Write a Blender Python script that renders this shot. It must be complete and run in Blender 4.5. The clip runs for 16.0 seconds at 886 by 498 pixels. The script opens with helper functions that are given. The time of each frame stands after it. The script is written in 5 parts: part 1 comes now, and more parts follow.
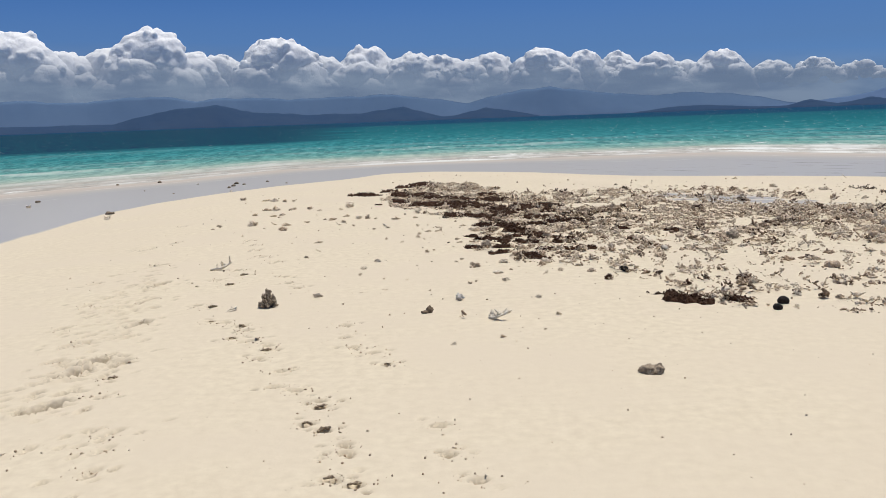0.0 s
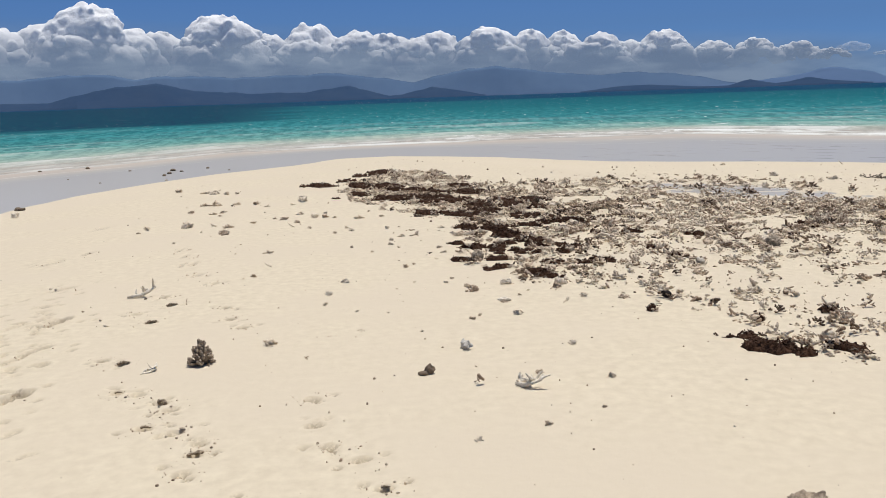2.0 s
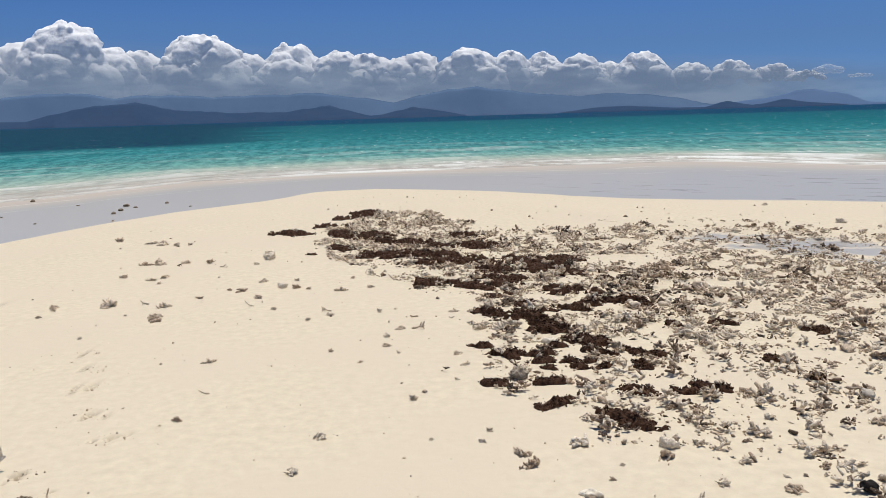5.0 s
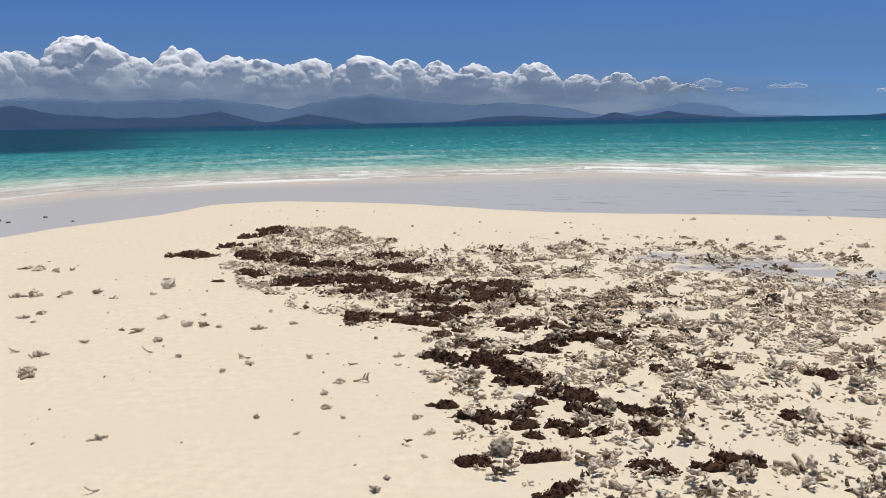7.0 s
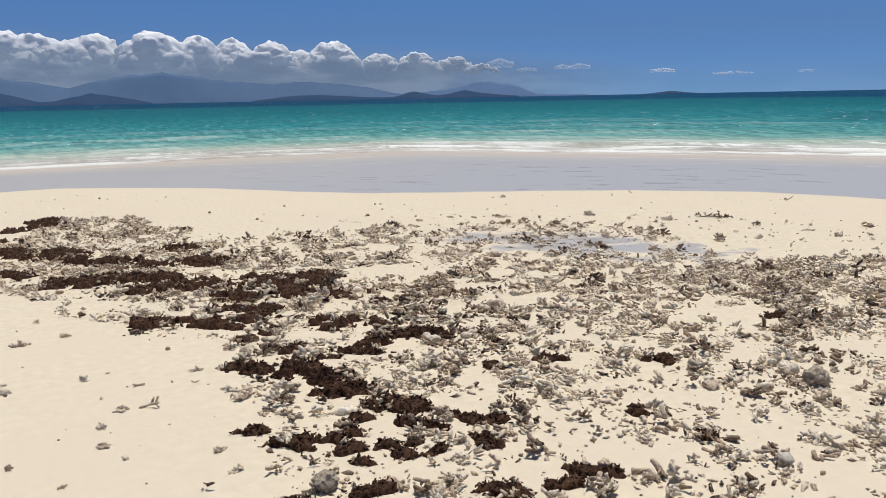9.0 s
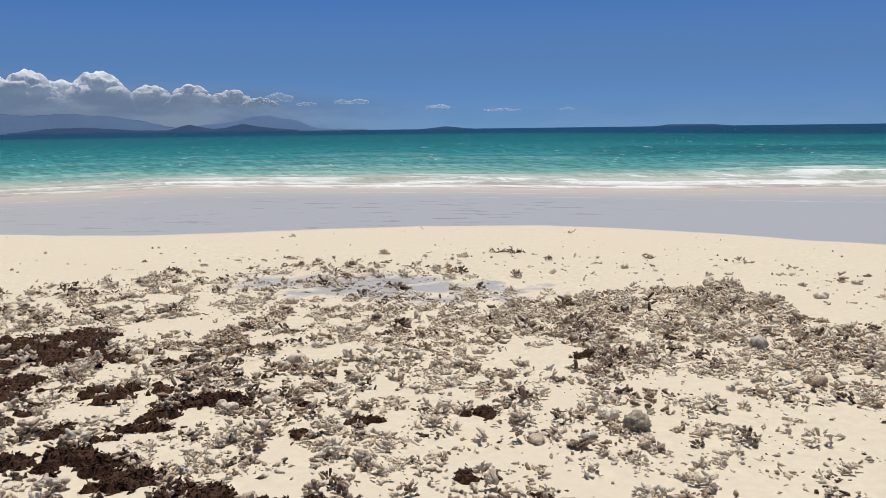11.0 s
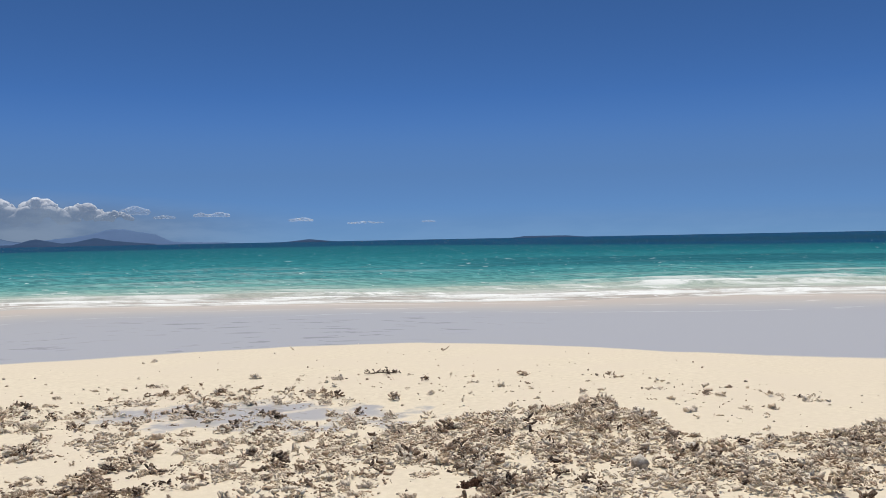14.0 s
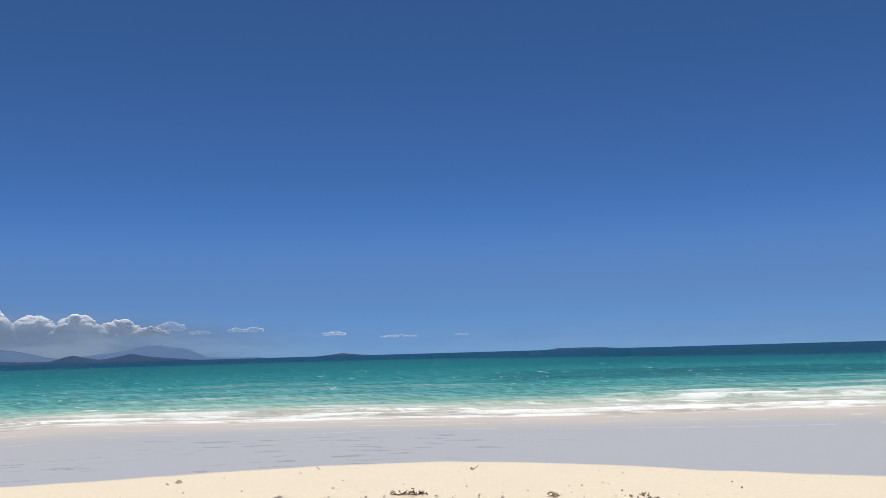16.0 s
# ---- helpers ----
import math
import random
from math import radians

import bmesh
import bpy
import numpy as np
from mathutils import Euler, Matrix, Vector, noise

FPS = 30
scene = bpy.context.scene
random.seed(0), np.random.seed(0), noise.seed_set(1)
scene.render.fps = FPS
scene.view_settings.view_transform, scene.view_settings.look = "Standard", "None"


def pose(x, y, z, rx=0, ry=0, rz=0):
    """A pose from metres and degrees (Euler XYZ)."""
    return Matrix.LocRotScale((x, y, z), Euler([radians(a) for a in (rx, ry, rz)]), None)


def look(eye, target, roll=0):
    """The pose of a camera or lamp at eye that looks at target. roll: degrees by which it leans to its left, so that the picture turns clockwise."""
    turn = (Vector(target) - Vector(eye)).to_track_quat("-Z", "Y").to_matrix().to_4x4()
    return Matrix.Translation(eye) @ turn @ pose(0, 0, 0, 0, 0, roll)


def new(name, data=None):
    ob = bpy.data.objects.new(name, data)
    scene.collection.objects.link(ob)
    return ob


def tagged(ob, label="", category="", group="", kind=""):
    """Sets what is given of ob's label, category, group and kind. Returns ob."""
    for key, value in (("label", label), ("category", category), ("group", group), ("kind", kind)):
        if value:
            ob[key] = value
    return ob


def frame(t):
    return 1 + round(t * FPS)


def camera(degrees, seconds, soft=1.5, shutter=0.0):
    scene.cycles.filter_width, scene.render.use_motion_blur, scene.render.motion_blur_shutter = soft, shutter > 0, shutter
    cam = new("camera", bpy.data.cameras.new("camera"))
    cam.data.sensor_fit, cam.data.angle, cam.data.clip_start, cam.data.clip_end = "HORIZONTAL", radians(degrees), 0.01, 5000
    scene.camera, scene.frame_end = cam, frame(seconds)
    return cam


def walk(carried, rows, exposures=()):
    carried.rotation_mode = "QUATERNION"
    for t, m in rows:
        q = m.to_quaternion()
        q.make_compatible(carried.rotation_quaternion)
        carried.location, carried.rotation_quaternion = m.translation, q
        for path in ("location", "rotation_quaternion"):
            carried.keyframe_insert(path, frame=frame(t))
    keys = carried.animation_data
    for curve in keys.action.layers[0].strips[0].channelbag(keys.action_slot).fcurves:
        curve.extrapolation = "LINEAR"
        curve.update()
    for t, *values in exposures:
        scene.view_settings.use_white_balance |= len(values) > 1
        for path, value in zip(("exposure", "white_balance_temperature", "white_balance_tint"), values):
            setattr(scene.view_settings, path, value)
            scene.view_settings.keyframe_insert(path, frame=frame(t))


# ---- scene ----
cam = camera(55.1, 16.0, 0.8)
PATH = [
    (0, (0.995, 2.992, 1.453), (0.928, 4.968, 1.151), -2.0),
    (0.5, (0.862, 3.436, 1.463), (0.817, 5.412, 1.158), -2.6),
    (1, (0.755, 3.947, 1.463), (0.706, 5.924, 1.164), -1.9),
    (1.5, (0.629, 4.425, 1.46), (0.636, 6.399, 1.135), -1.4),
    (2, (0.631, 4.876, 1.485), (0.686, 6.844, 1.132), -1.9),
    (2.5, (0.653, 5.353, 1.524), (0.684, 7.314, 1.13), -1.9),
    (3, (0.622, 5.882, 1.555), (0.653, 7.84, 1.148), -1.9),
    (3.5, (0.623, 6.39, 1.581), (0.641, 8.355, 1.207), -1.6),
    (4, (0.549, 6.84, 1.588), (0.558, 8.81, 1.244), -1.0),
    (4.5, (0.474, 7.203, 1.621), (0.529, 9.176, 1.3), -1.2),
    (4.7, (0.465, 7.347, 1.627), (0.539, 9.321, 1.312), -1.4),
    (6.8, (0.228, 8.571, 1.629), (0.546, 10.523, 1.335), -1.3),
    (7, (0.192, 8.687, 1.642), (0.537, 10.635, 1.346), -1.0),
    (7.5, (0.179, 8.889, 1.636), (0.568, 10.829, 1.345), -0.6),
    (8, (0.186, 9.132, 1.617), (0.633, 11.058, 1.321), -1.2),
    (8.5, (0.233, 9.269, 1.601), (0.849, 11.143, 1.271), -1.6),
    (9, (0.33, 9.389, 1.594), (1.107, 11.198, 1.243), -1.1),
    (9.5, (0.435, 9.569, 1.598), (1.316, 11.329, 1.245), -0.9),
    (10, (0.471, 9.675, 1.597), (1.456, 11.381, 1.25), -0.8),
    (12.3, (0.426, 10.01, 1.673), (1.852, 11.4, 1.488), -1.0),
    (12.5, (0.427, 10.014, 1.68), (1.866, 11.393, 1.508), -1.1),
    (13, (0.428, 10.011, 1.694), (1.885, 11.374, 1.561), -1.2),
    (13.5, (0.428, 10.002, 1.705), (1.896, 11.359, 1.624), -1.0),
    (14, (0.412, 9.992, 1.722), (1.877, 11.352, 1.698), -1.1),
    (14.5, (0.397, 9.991, 1.737), (1.852, 11.362, 1.778), -1.1),
    (15, (0.398, 9.983, 1.754), (1.834, 11.371, 1.864), -1.3),
    (15.5, (0.409, 10.003, 1.763), (1.836, 11.393, 1.941), -1.5),
    (16, (0.489, 9.942, 1.759), (1.895, 11.343, 2.001), -1.6),
]
walk(cam, [(t, look(eye, aim, roll)) for t, eye, aim, roll in PATH], [(0, -0.06), (4.5, -0.02), (8, 0.0), (13, -0.02), (14.5, 0.05), (16, 0.15)])

# ---- light and sky ----
SUN_AZ, SUN_EL = 40.0, 77.0          # degrees clockwise from +y, degrees above the horizon
world = bpy.data.worlds.new("sky")
scene.world = world
world.use_nodes = True
wn, wl = world.node_tree.nodes, world.node_tree.links
wn.clear()
sky = wn.new("ShaderNodeTexSky")
sky.sky_type, sky.sun_disc = "NISHITA", False
sky.sun_elevation, sky.sun_rotation = radians(SUN_EL), radians(SUN_AZ)
sky.altitude, sky.air_density, sky.dust_density, sky.ozone_density = 3500, 0.42, 0.0, 6.0
deep = wn.new("ShaderNodeMix")
deep.data_type, deep.blend_type = "RGBA", "MULTIPLY"
deep.inputs[0].default_value, deep.inputs[7].default_value = 1.0, (0.68, 0.985, 1.165, 1)
back = wn.new("ShaderNodeBackground")
back.inputs["Strength"].default_value = 0.11
wout = wn.new("ShaderNodeOutputWorld")
wl.new(sky.outputs["Color"], deep.inputs[6])
wl.new(deep.outputs[2], back.inputs["Color"])
wl.new(back.outputs["Background"], wout.inputs["Surface"])

sun_data = bpy.data.lights.new("sun", "SUN")
sun_data.energy, sun_data.angle, sun_data.color = 3.75, radians(0.53), (1.0, 0.96, 0.9)
sun = new("sun", sun_data)
a, e = radians(SUN_AZ), radians(SUN_EL)
sun.matrix_world = look((60 * math.sin(a) * math.cos(e), 60 * math.cos(a) * math.cos(e), 60 * math.sin(e)), (0, 0, 0))


# ---- materials ----
def material(name, rough=0.9, spec=0.3):
    m = bpy.data.materials.new(name)
    m.use_nodes = True
    b = m.node_tree.nodes["Principled BSDF"]
    b.inputs["Roughness"].default_value = rough
    b.inputs["Specular IOR Level"].default_value = spec
    return m, m.node_tree.nodes, m.node_tree.links, b


def plug(nt, kind, **values):
    n = nt.new(kind)
    for k, v in values.items():
        n.inputs[k].default_value = v
    return n


def mixer(nt, links, fac, c1, c2, how="MIX"):
    n = nt.new("ShaderNodeMix")
    n.data_type, n.blend_type = "RGBA", how
    for sock, val in ((n.inputs[0], fac), (n.inputs[6], c1), (n.inputs[7], c2)):
        if hasattr(val, "is_output"):
            links.new(val, sock)
        else:
            sock.default_value = val if isinstance(val, (int, float)) else (*val, 1) if len(val) == 3 else val
    return n.outputs[2]


def calc(nt, links, op, a1, b1=0.0, c1=0.0):
    n = nt.new("ShaderNodeMath")
    n.operation = op
    for sock, val in zip(n.inputs, (a1, b1, c1)):
        if hasattr(val, "is_output"):
            links.new(val, sock)
        else:
            sock.default_value = val
    return n.outputs[0]


def step(nt, links, value, lo, hi):
    n = nt.new("ShaderNodeMapRange")
    n.interpolation_type = "SMOOTHSTEP"
    links.new(value, n.inputs[0])
    n.inputs[1].default_value, n.inputs[2].default_value = lo, hi
    return n.outputs[0]


def ramp(nt, links, fac, stops):
    n = nt.new("ShaderNodeValToRGB")
    el = n.color_ramp.elements
    while len(el) < len(stops):
        el.new(0.5)
    for s, (p, c) in zip(el, stops):
        s.position, s.color = p, (*c, 1)
    links.new(fac, n.inputs[0])
    return n.outputs[0]


def grain(nt, links, where, scale, detail=4.0, rough=0.55, distort=0.0):
    n = plug(nt, "ShaderNodeTexNoise", Scale=scale, Detail=detail, Roughness=rough, Distortion=distort)
    links.new(where, n.inputs["Vector"])
    return n.outputs[0]


def attr(nt, name):
    n = nt.new("ShaderNodeAttribute")
    n.attribute_name = name
    return n.outputs["Fac"]


def bump(nt, links, height, strength, distance, onto=None):
    n = plug(nt, "ShaderNodeBump", Strength=strength, Distance=distance)
    links.new(height, n.inputs["Height"])
    if onto is not None:
        links.new(onto, n.inputs["Normal"])
    return n.outputs[0]


# sand: dry and pale on the bank, wet and glossy under the film of water
SAND, nt, ln, bs = material("coral_sand", 0.95, 0.15)
pos = nt.new("ShaderNodeNewGeometry").outputs["Position"]
fine, mid, wide = grain(nt, ln, pos, 260, 2), grain(nt, ln, pos, 14, 5), grain(nt, ln, pos, 0.7, 4)
dry = ramp(nt, ln, mid, [(0.3, (0.655, 0.566, 0.424)), (0.7, (0.745, 0.657, 0.50))])
dry = mixer(nt, ln, step(nt, ln, wide, 0.35, 0.7), dry, (0.693, 0.602, 0.463), "MIX")
dry = mixer(nt, ln, step(nt, ln, fine, 0.68, 0.8), dry, (0.52, 0.43, 0.32))
# shade of the foot hollows, painted dark into the sand colour
hollow_shade = calc(nt, ln, "MULTIPLY", attr(nt, "hollow_shade"), step(nt, ln, grain(nt, ln, pos, 48, 4, 0.6), 0.36, 0.54))
dry = mixer(nt, ln, calc(nt, ln, "MULTIPLY", hollow_shade, 0.9), dry, (0.22, 0.168, 0.11))
edge = calc(nt, ln, "ADD", attr(nt, "shore"), calc(nt, ln, "MULTIPLY", calc(nt, ln, "SUBTRACT", wide, 0.5), 0.03))
wet = step(nt, ln, edge, -0.004, 0.012)
pool = step(nt, ln, calc(nt, ln, "ADD", attr(nt, "pool"), calc(nt, ln, "MULTIPLY", calc(nt, ln, "SUBTRACT", grain(nt, ln, pos, 2.5, 5), 0.5), 2.2)), 0.45, 0.9)
pool = calc(nt, ln, "MULTIPLY", pool, 0.85)
wet = calc(nt, ln, "MAXIMUM", wet, pool)
wash = step(nt, ln, edge, 0.55, 0.95)
wetcol = mixer(nt, ln, wash, (0.515, 0.492, 0.46), (0.555, 0.485, 0.405))
onflat = nt.new("ShaderNodeCombineXYZ")
ln.new(calc(nt, ln, "MULTIPLY", attr(nt, "arc"), 0.55), onflat.inputs[0]), ln.new(calc(nt, ln, "MULTIPLY", attr(nt, "shore"), 15.0), onflat.inputs[1])
# dark sides of the film's ripples, shade painted as dashes
dash = step(nt, ln, grain(nt, ln, onflat.outputs[0], 1.9, 3, 0.6), 0.58, 0.63)
dash = calc(nt, ln, "MULTIPLY", dash, calc(nt, ln, "MULTIPLY", calc(nt, ln, "MULTIPLY", attr(nt, "rippled"), step(nt, ln, grain(nt, ln, pos, 0.2, 2), 0.40, 0.56)), calc(nt, ln, "SUBTRACT", 1.0, step(nt, ln, edge, 0.45, 0.62))))
wetcol = mixer(nt, ln, calc(nt, ln, "MULTIPLY", dash, 0.42), wetcol, (0.21, 0.195, 0.19))
bent = calc(nt, ln, "ADD", attr(nt, "shore"), calc(nt, ln, "MULTIPLY", calc(nt, ln, "SUBTRACT", grain(nt, ln, pos, 0.16, 5), 0.5), 0.4))
for mark, thin in ((0.60, 0.010), (0.80, 0.016), (0.97, 0.02)):
    line = calc(nt, ln, "SUBTRACT", 1.0, step(nt, ln, calc(nt, ln, "ABSOLUTE", calc(nt, ln, "SUBTRACT", bent, mark)), 0.0, thin))
    wetcol = mixer(nt, ln, calc(nt, ln, "MULTIPLY", calc(nt, ln, "MULTIPLY", line, step(nt, ln, grain(nt, ln, pos, 0.9, 5), 0.4, 0.6)), 0.5), wetcol, (0.80, 0.77, 0.70))
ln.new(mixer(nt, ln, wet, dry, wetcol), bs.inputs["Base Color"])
rel = calc(nt, ln, "MULTIPLY", calc(nt, ln, "ADD", mid, calc(nt, ln, "MULTIPLY", fine, 0.25)), calc(nt, ln, "SUBTRACT", 1.0, calc(nt, ln, "MULTIPLY", wet, 0.97)))
ln.new(bump(nt, ln, rel, 0.22, 0.012), bs.inputs["Normal"])
bs.inputs["Specular IOR Level"].default_value = 0.05
film = plug(nt, "ShaderNodeBsdfGlossy", Roughness=0.12)
flow = nt.new("ShaderNodeVectorMath")
flow.operation = "MULTIPLY"
ln.new(pos, flow.inputs[0])
flow.inputs[1].default_value = (0.5, 1.6, 1)
ln.new(bump(nt, ln, grain(nt, ln, flow.outputs[0], 1.3, 3), 0.12, 0.05), film.inputs["Normal"])
both = nt.new("ShaderNodeMixShader")
ln.new(calc(nt, ln, "MULTIPLY", wet, calc(nt, ln, "SUBTRACT", 0.31, calc(nt, ln, "MULTIPLY", wash, 0.2))), both.inputs[0])
ln.new(bs.outputs[0], both.inputs[1]), ln.new(film.outputs[0], both.inputs[2])
ln.new(both.outputs[0], nt["Material Output"].inputs["Surface"])

# sea: shore distance and arc length ride on the mesh
SEA, nt, ln, bs = material("lagoon_water", 0.22, 0.1)
bs.inputs["IOR"].default_value = 1.33
off, arc, reef, deepoff = attr(nt, "off"), attr(nt, "arc"), attr(nt, "reef"), attr(nt, "deepoff")
at = nt.new("ShaderNodeCombineXYZ")
ln.new(arc, at.inputs[0]), ln.new(off, at.inputs[1])


def along(sa, sd):
    n = nt.new("ShaderNodeVectorMath")
    n.operation = "MULTIPLY"
    ln.new(at.outputs[0], n.inputs[0])
    n.inputs[1].default_value = (sa, sd, 1)
    return n.outputs[0]


wob = calc(nt, ln, "MULTIPLY", calc(nt, ln, "SUBTRACT", grain(nt, ln, along(0.06, 0.12), 1.0, 4), 0.5), 9.0)
dd = calc(nt, ln, "MAXIMUM", calc(nt, ln, "ADD", deepoff, calc(nt, ln, "MULTIPLY", wob, step(nt, ln, off, 2.0, 14.0))), 0.3)
lg = calc(nt, ln, "DIVIDE", calc(nt, ln, "LOGARITHM", calc(nt, ln, "ADD", dd, 1.0), 10.0), 3.7)
depth = ramp(nt, ln, lg, [(0.0, (0.50, 0.44, 0.375)), (0.16, (0.49, 0.455, 0.39)), (0.235, (0.44, 0.52, 0.43)), (0.30, (0.17, 0.41, 0.36)),
                          (0.40, (0.052, 0.28, 0.288)), (0.54, (0.014, 0.155, 0.18)), (0.655, (0.009, 0.105, 0.14)), (0.675, (0.004, 0.034, 0.105)), (1.0, (0.004, 0.030, 0.115))])
patch = step(nt, ln, calc(nt, ln, "ADD", reef, calc(nt, ln, "MULTIPLY", calc(nt, ln, "SUBTRACT", grain(nt, ln, along(0.022, 0.06), 1.0, 7, 0.68), 0.5), 1.9)), 0.25, 0.8)
depth = mixer(nt, ln, calc(nt, ln, "MULTIPLY", patch, calc(nt, ln, "MINIMUM", calc(nt, ln, "MULTIPLY", reef, 0.8), 0.95)), depth, (0.007, 0.026, 0.066))
# shaded faces of the small waves, darkened in the water colour
chop = calc(nt, ln, "MULTIPLY", calc(nt, ln, "ADD", grain(nt, ln, along(2.6, 1.1), 1.0, 4, 0.6), grain(nt, ln, along(1.9, 0.2), 1.0, 6, 0.72)), 0.5)
depth = mixer(nt, ln, calc(nt, ln, "MULTIPLY", step(nt, ln, chop, 0.42, 0.58), calc(nt, ln, "ADD", 0.25, calc(nt, ln, "MULTIPLY", step(nt, ln, off, 3.0, 16.0), 0.65))), depth, mixer(nt, ln, 0.68, depth, (0.006, 0.09, 0.105)))
lace = grain(nt, ln, along(1.7, 0.75), 1.0, 8, 0.7, 0.5)
torn = grain(nt, ln, along(0.4, 0.95), 1.0, 8, 0.68, 0.7)
roll = grain(nt, ln, along(0.13, 0.36), 1.0, 4, 0.6, 0.4)
zone = ramp(nt, ln, calc(nt, ln, "DIVIDE", off, 40.0), [(0.0, (0.15, 0.15, 0.15)), (0.02, (0.75, 0.75, 0.75)), (0.07, (0.62, 0.62, 0.62)), (0.16, (0.52, 0.52, 0.52)), (0.28, (0.30, 0.30, 0.30)), (0.45, (0.08, 0.08, 0.08)), (1.0, (0, 0, 0))])
foam = calc(nt, ln, "ADD", calc(nt, ln, "ADD", calc(nt, ln, "ADD", calc(nt, ln, "MULTIPLY", torn, 0.5), calc(nt, ln, "MULTIPLY", lace, 0.35)), calc(nt, ln, "MULTIPLY", roll, 0.8)), calc(nt, ln, "MULTIPLY", calc(nt, ln, "MULTIPLY", zone, attr(nt, "lively")), 0.29))
foam = calc(nt, ln, "MULTIPLY", step(nt, ln, foam, 1.02, 1.14), 0.95)
# whitecaps, and sun sparkle painted as white flecks into the foam colour
caps_and_glints = step(nt, ln, grain(nt, ln, along(1.1, 0.5), 1.0, 6, 0.7), 0.63, 0.69)
glint = step(nt, ln, grain(nt, ln, along(2.4, 0.9), 1.0, 3, 0.6), 0.665, 0.705)
caps_and_glints = calc(nt, ln, "MAXIMUM", calc(nt, ln, "MULTIPLY", caps_and_glints, 0.5), calc(nt, ln, "MULTIPLY", glint, 0.6))
foam = calc(nt, ln, "MAXIMUM", foam, calc(nt, ln, "MULTIPLY", caps_and_glints, step(nt, ln, attr(nt, "lively"), 0.3, 0.8)))
crest = calc(nt, ln, "MULTIPLY", attr(nt, "crest"), step(nt, ln, torn, 0.40, 0.58))
foam = calc(nt, ln, "MAXIMUM", foam, crest)
ln.new(mixer(nt, ln, foam, depth, (0.86, 0.87, 0.83)), bs.inputs["Base Color"])
bs.inputs["Specular IOR Level"].default_value = 0.0
bs.inputs["Roughness"].default_value = 1.0
ripple = bump(nt, ln, grain(nt, ln, along(2.0, 2.2), 1.0, 6, 0.6), 0.7, 0.12)
ln.new(ripple, bs.inputs["Normal"])
shine = plug(nt, "ShaderNodeBsdfGlossy", Roughness=0.16)
ln.new(ripple, shine.inputs["Normal"])
both = nt.new("ShaderNodeMixShader")
ln.new(calc(nt, ln, "SUBTRACT", 0.10, calc(nt, ln, "MULTIPLY", foam, 0.08)), both.inputs[0])
ln.new(bs.outputs[0], both.inputs[1]), ln.new(shine.outputs[0], both.inputs[2])
ln.new(both.outputs[0], nt["Material Output"].inputs["Surface"])


def rubble_material(name, loose):
    m, nt, ln, b = material(name, 0.92, 0.2)
    tone = attr(nt, "tone") if loose else calc(nt, ln, "MULTIPLY", nt.new("ShaderNodeObjectInfo").outputs["Random"], 0.58)
    pos = nt.new("ShaderNodeTexCoord").outputs["Object"]
    n1, n2 = grain(nt, ln, pos, 55 if loose else 7, 5, 0.7), grain(nt, ln, pos, 260 if loose else 34, 3)
    col = ramp(nt, ln, tone, [(0.0, (0.91, 0.80, 0.64)), (0.3, (0.80, 0.665, 0.50)), (0.56, (0.53, 0.395, 0.275)), (0.8, (0.23, 0.155, 0.098)), (1.0, (0.075, 0.048, 0.032))])
    col = mixer(nt, ln, calc(nt, ln, "MULTIPLY", step(nt, ln, n1, 0.5, 0.62), 0.34), col, (0.22, 0.155, 0.11))
    col = mixer(nt, ln, calc(nt, ln, "MULTIPLY", step(nt, ln, n2, 0.56, 0.68), 0.65), col, (0.86, 0.78, 0.66))
    ln.new(col, b.inputs["Base Color"])
    ln.new(bump(nt, ln, calc(nt, ln, "ADD", n2, n1), 1.0, 0.006), b.inputs["Normal"])
    return m


RUBBLE, FRAGMENT = rubble_material("coral_rubble", True), rubble_material("coral_fragment", False)


def plain(name, c1, c2, scale, rough=0.9, relief=0.006, spec=0.25, speck=None):
    m, nt, ln, b = material(name, rough, spec)
    pos = nt.new("ShaderNodeTexCoord").outputs["Object"]
    n1, n2 = grain(nt, ln, pos, scale, 5, 0.65), grain(nt, ln, pos, scale * 6, 3)
    col = mixer(nt, ln, step(nt, ln, n1, 0.35, 0.68), c1, c2)
    if speck:
        col = mixer(nt, ln, step(nt, ln, n2, 0.58, 0.7), col, speck)
    ln.new(col, b.inputs["Base Color"])
    ln.new(bump(nt, ln, calc(nt, ln, "ADD", n1, calc(nt, ln, "MULTIPLY", n2, 0.5)), 0.8, relief), b.inputs["Normal"])
    return m


KNOB = plain("grey_brown_coral", (0.46, 0.37, 0.27), (0.18, 0.135, 0.095), 40, speck=(0.62, 0.54, 0.43))
BLEACHED = plain("bleached_coral", (0.86, 0.79, 0.66), (0.60, 0.51, 0.39), 26)
WHITE_STONE = plain("white_grey_stone", (0.78, 0.74, 0.67), (0.30, 0.265, 0.225), 16)
BLUE_STONE = plain("blue_grey_stone", (0.64, 0.58, 0.48), (0.30, 0.25, 0.19), 24, speck=(0.66, 0.62, 0.56))
BROWN_STONE = plain("brown_stone", (0.26, 0.195, 0.135), (0.11, 0.08, 0.055), 22)
BLACK_STONE = plain("black_sponge", (0.016, 0.013, 0.012), (0.035, 0.028, 0.024), 40)
ROUND_STONE = plain("round_coral_stone", (0.50, 0.42, 0.32), (0.27, 0.215, 0.155), 30, relief=0.012, speck=(0.64, 0.55, 0.43))
WEED = plain("dry_brown_weed", (0.027, 0.0135, 0.0085), (0.11, 0.058, 0.035), 30, 0.85, 0.006, spec=0.1, speck=(0.16, 0.09, 0.055))
DARK_CRUST = plain("dark_crust", (0.19, 0.142, 0.094), (0.46, 0.37, 0.26), 60)
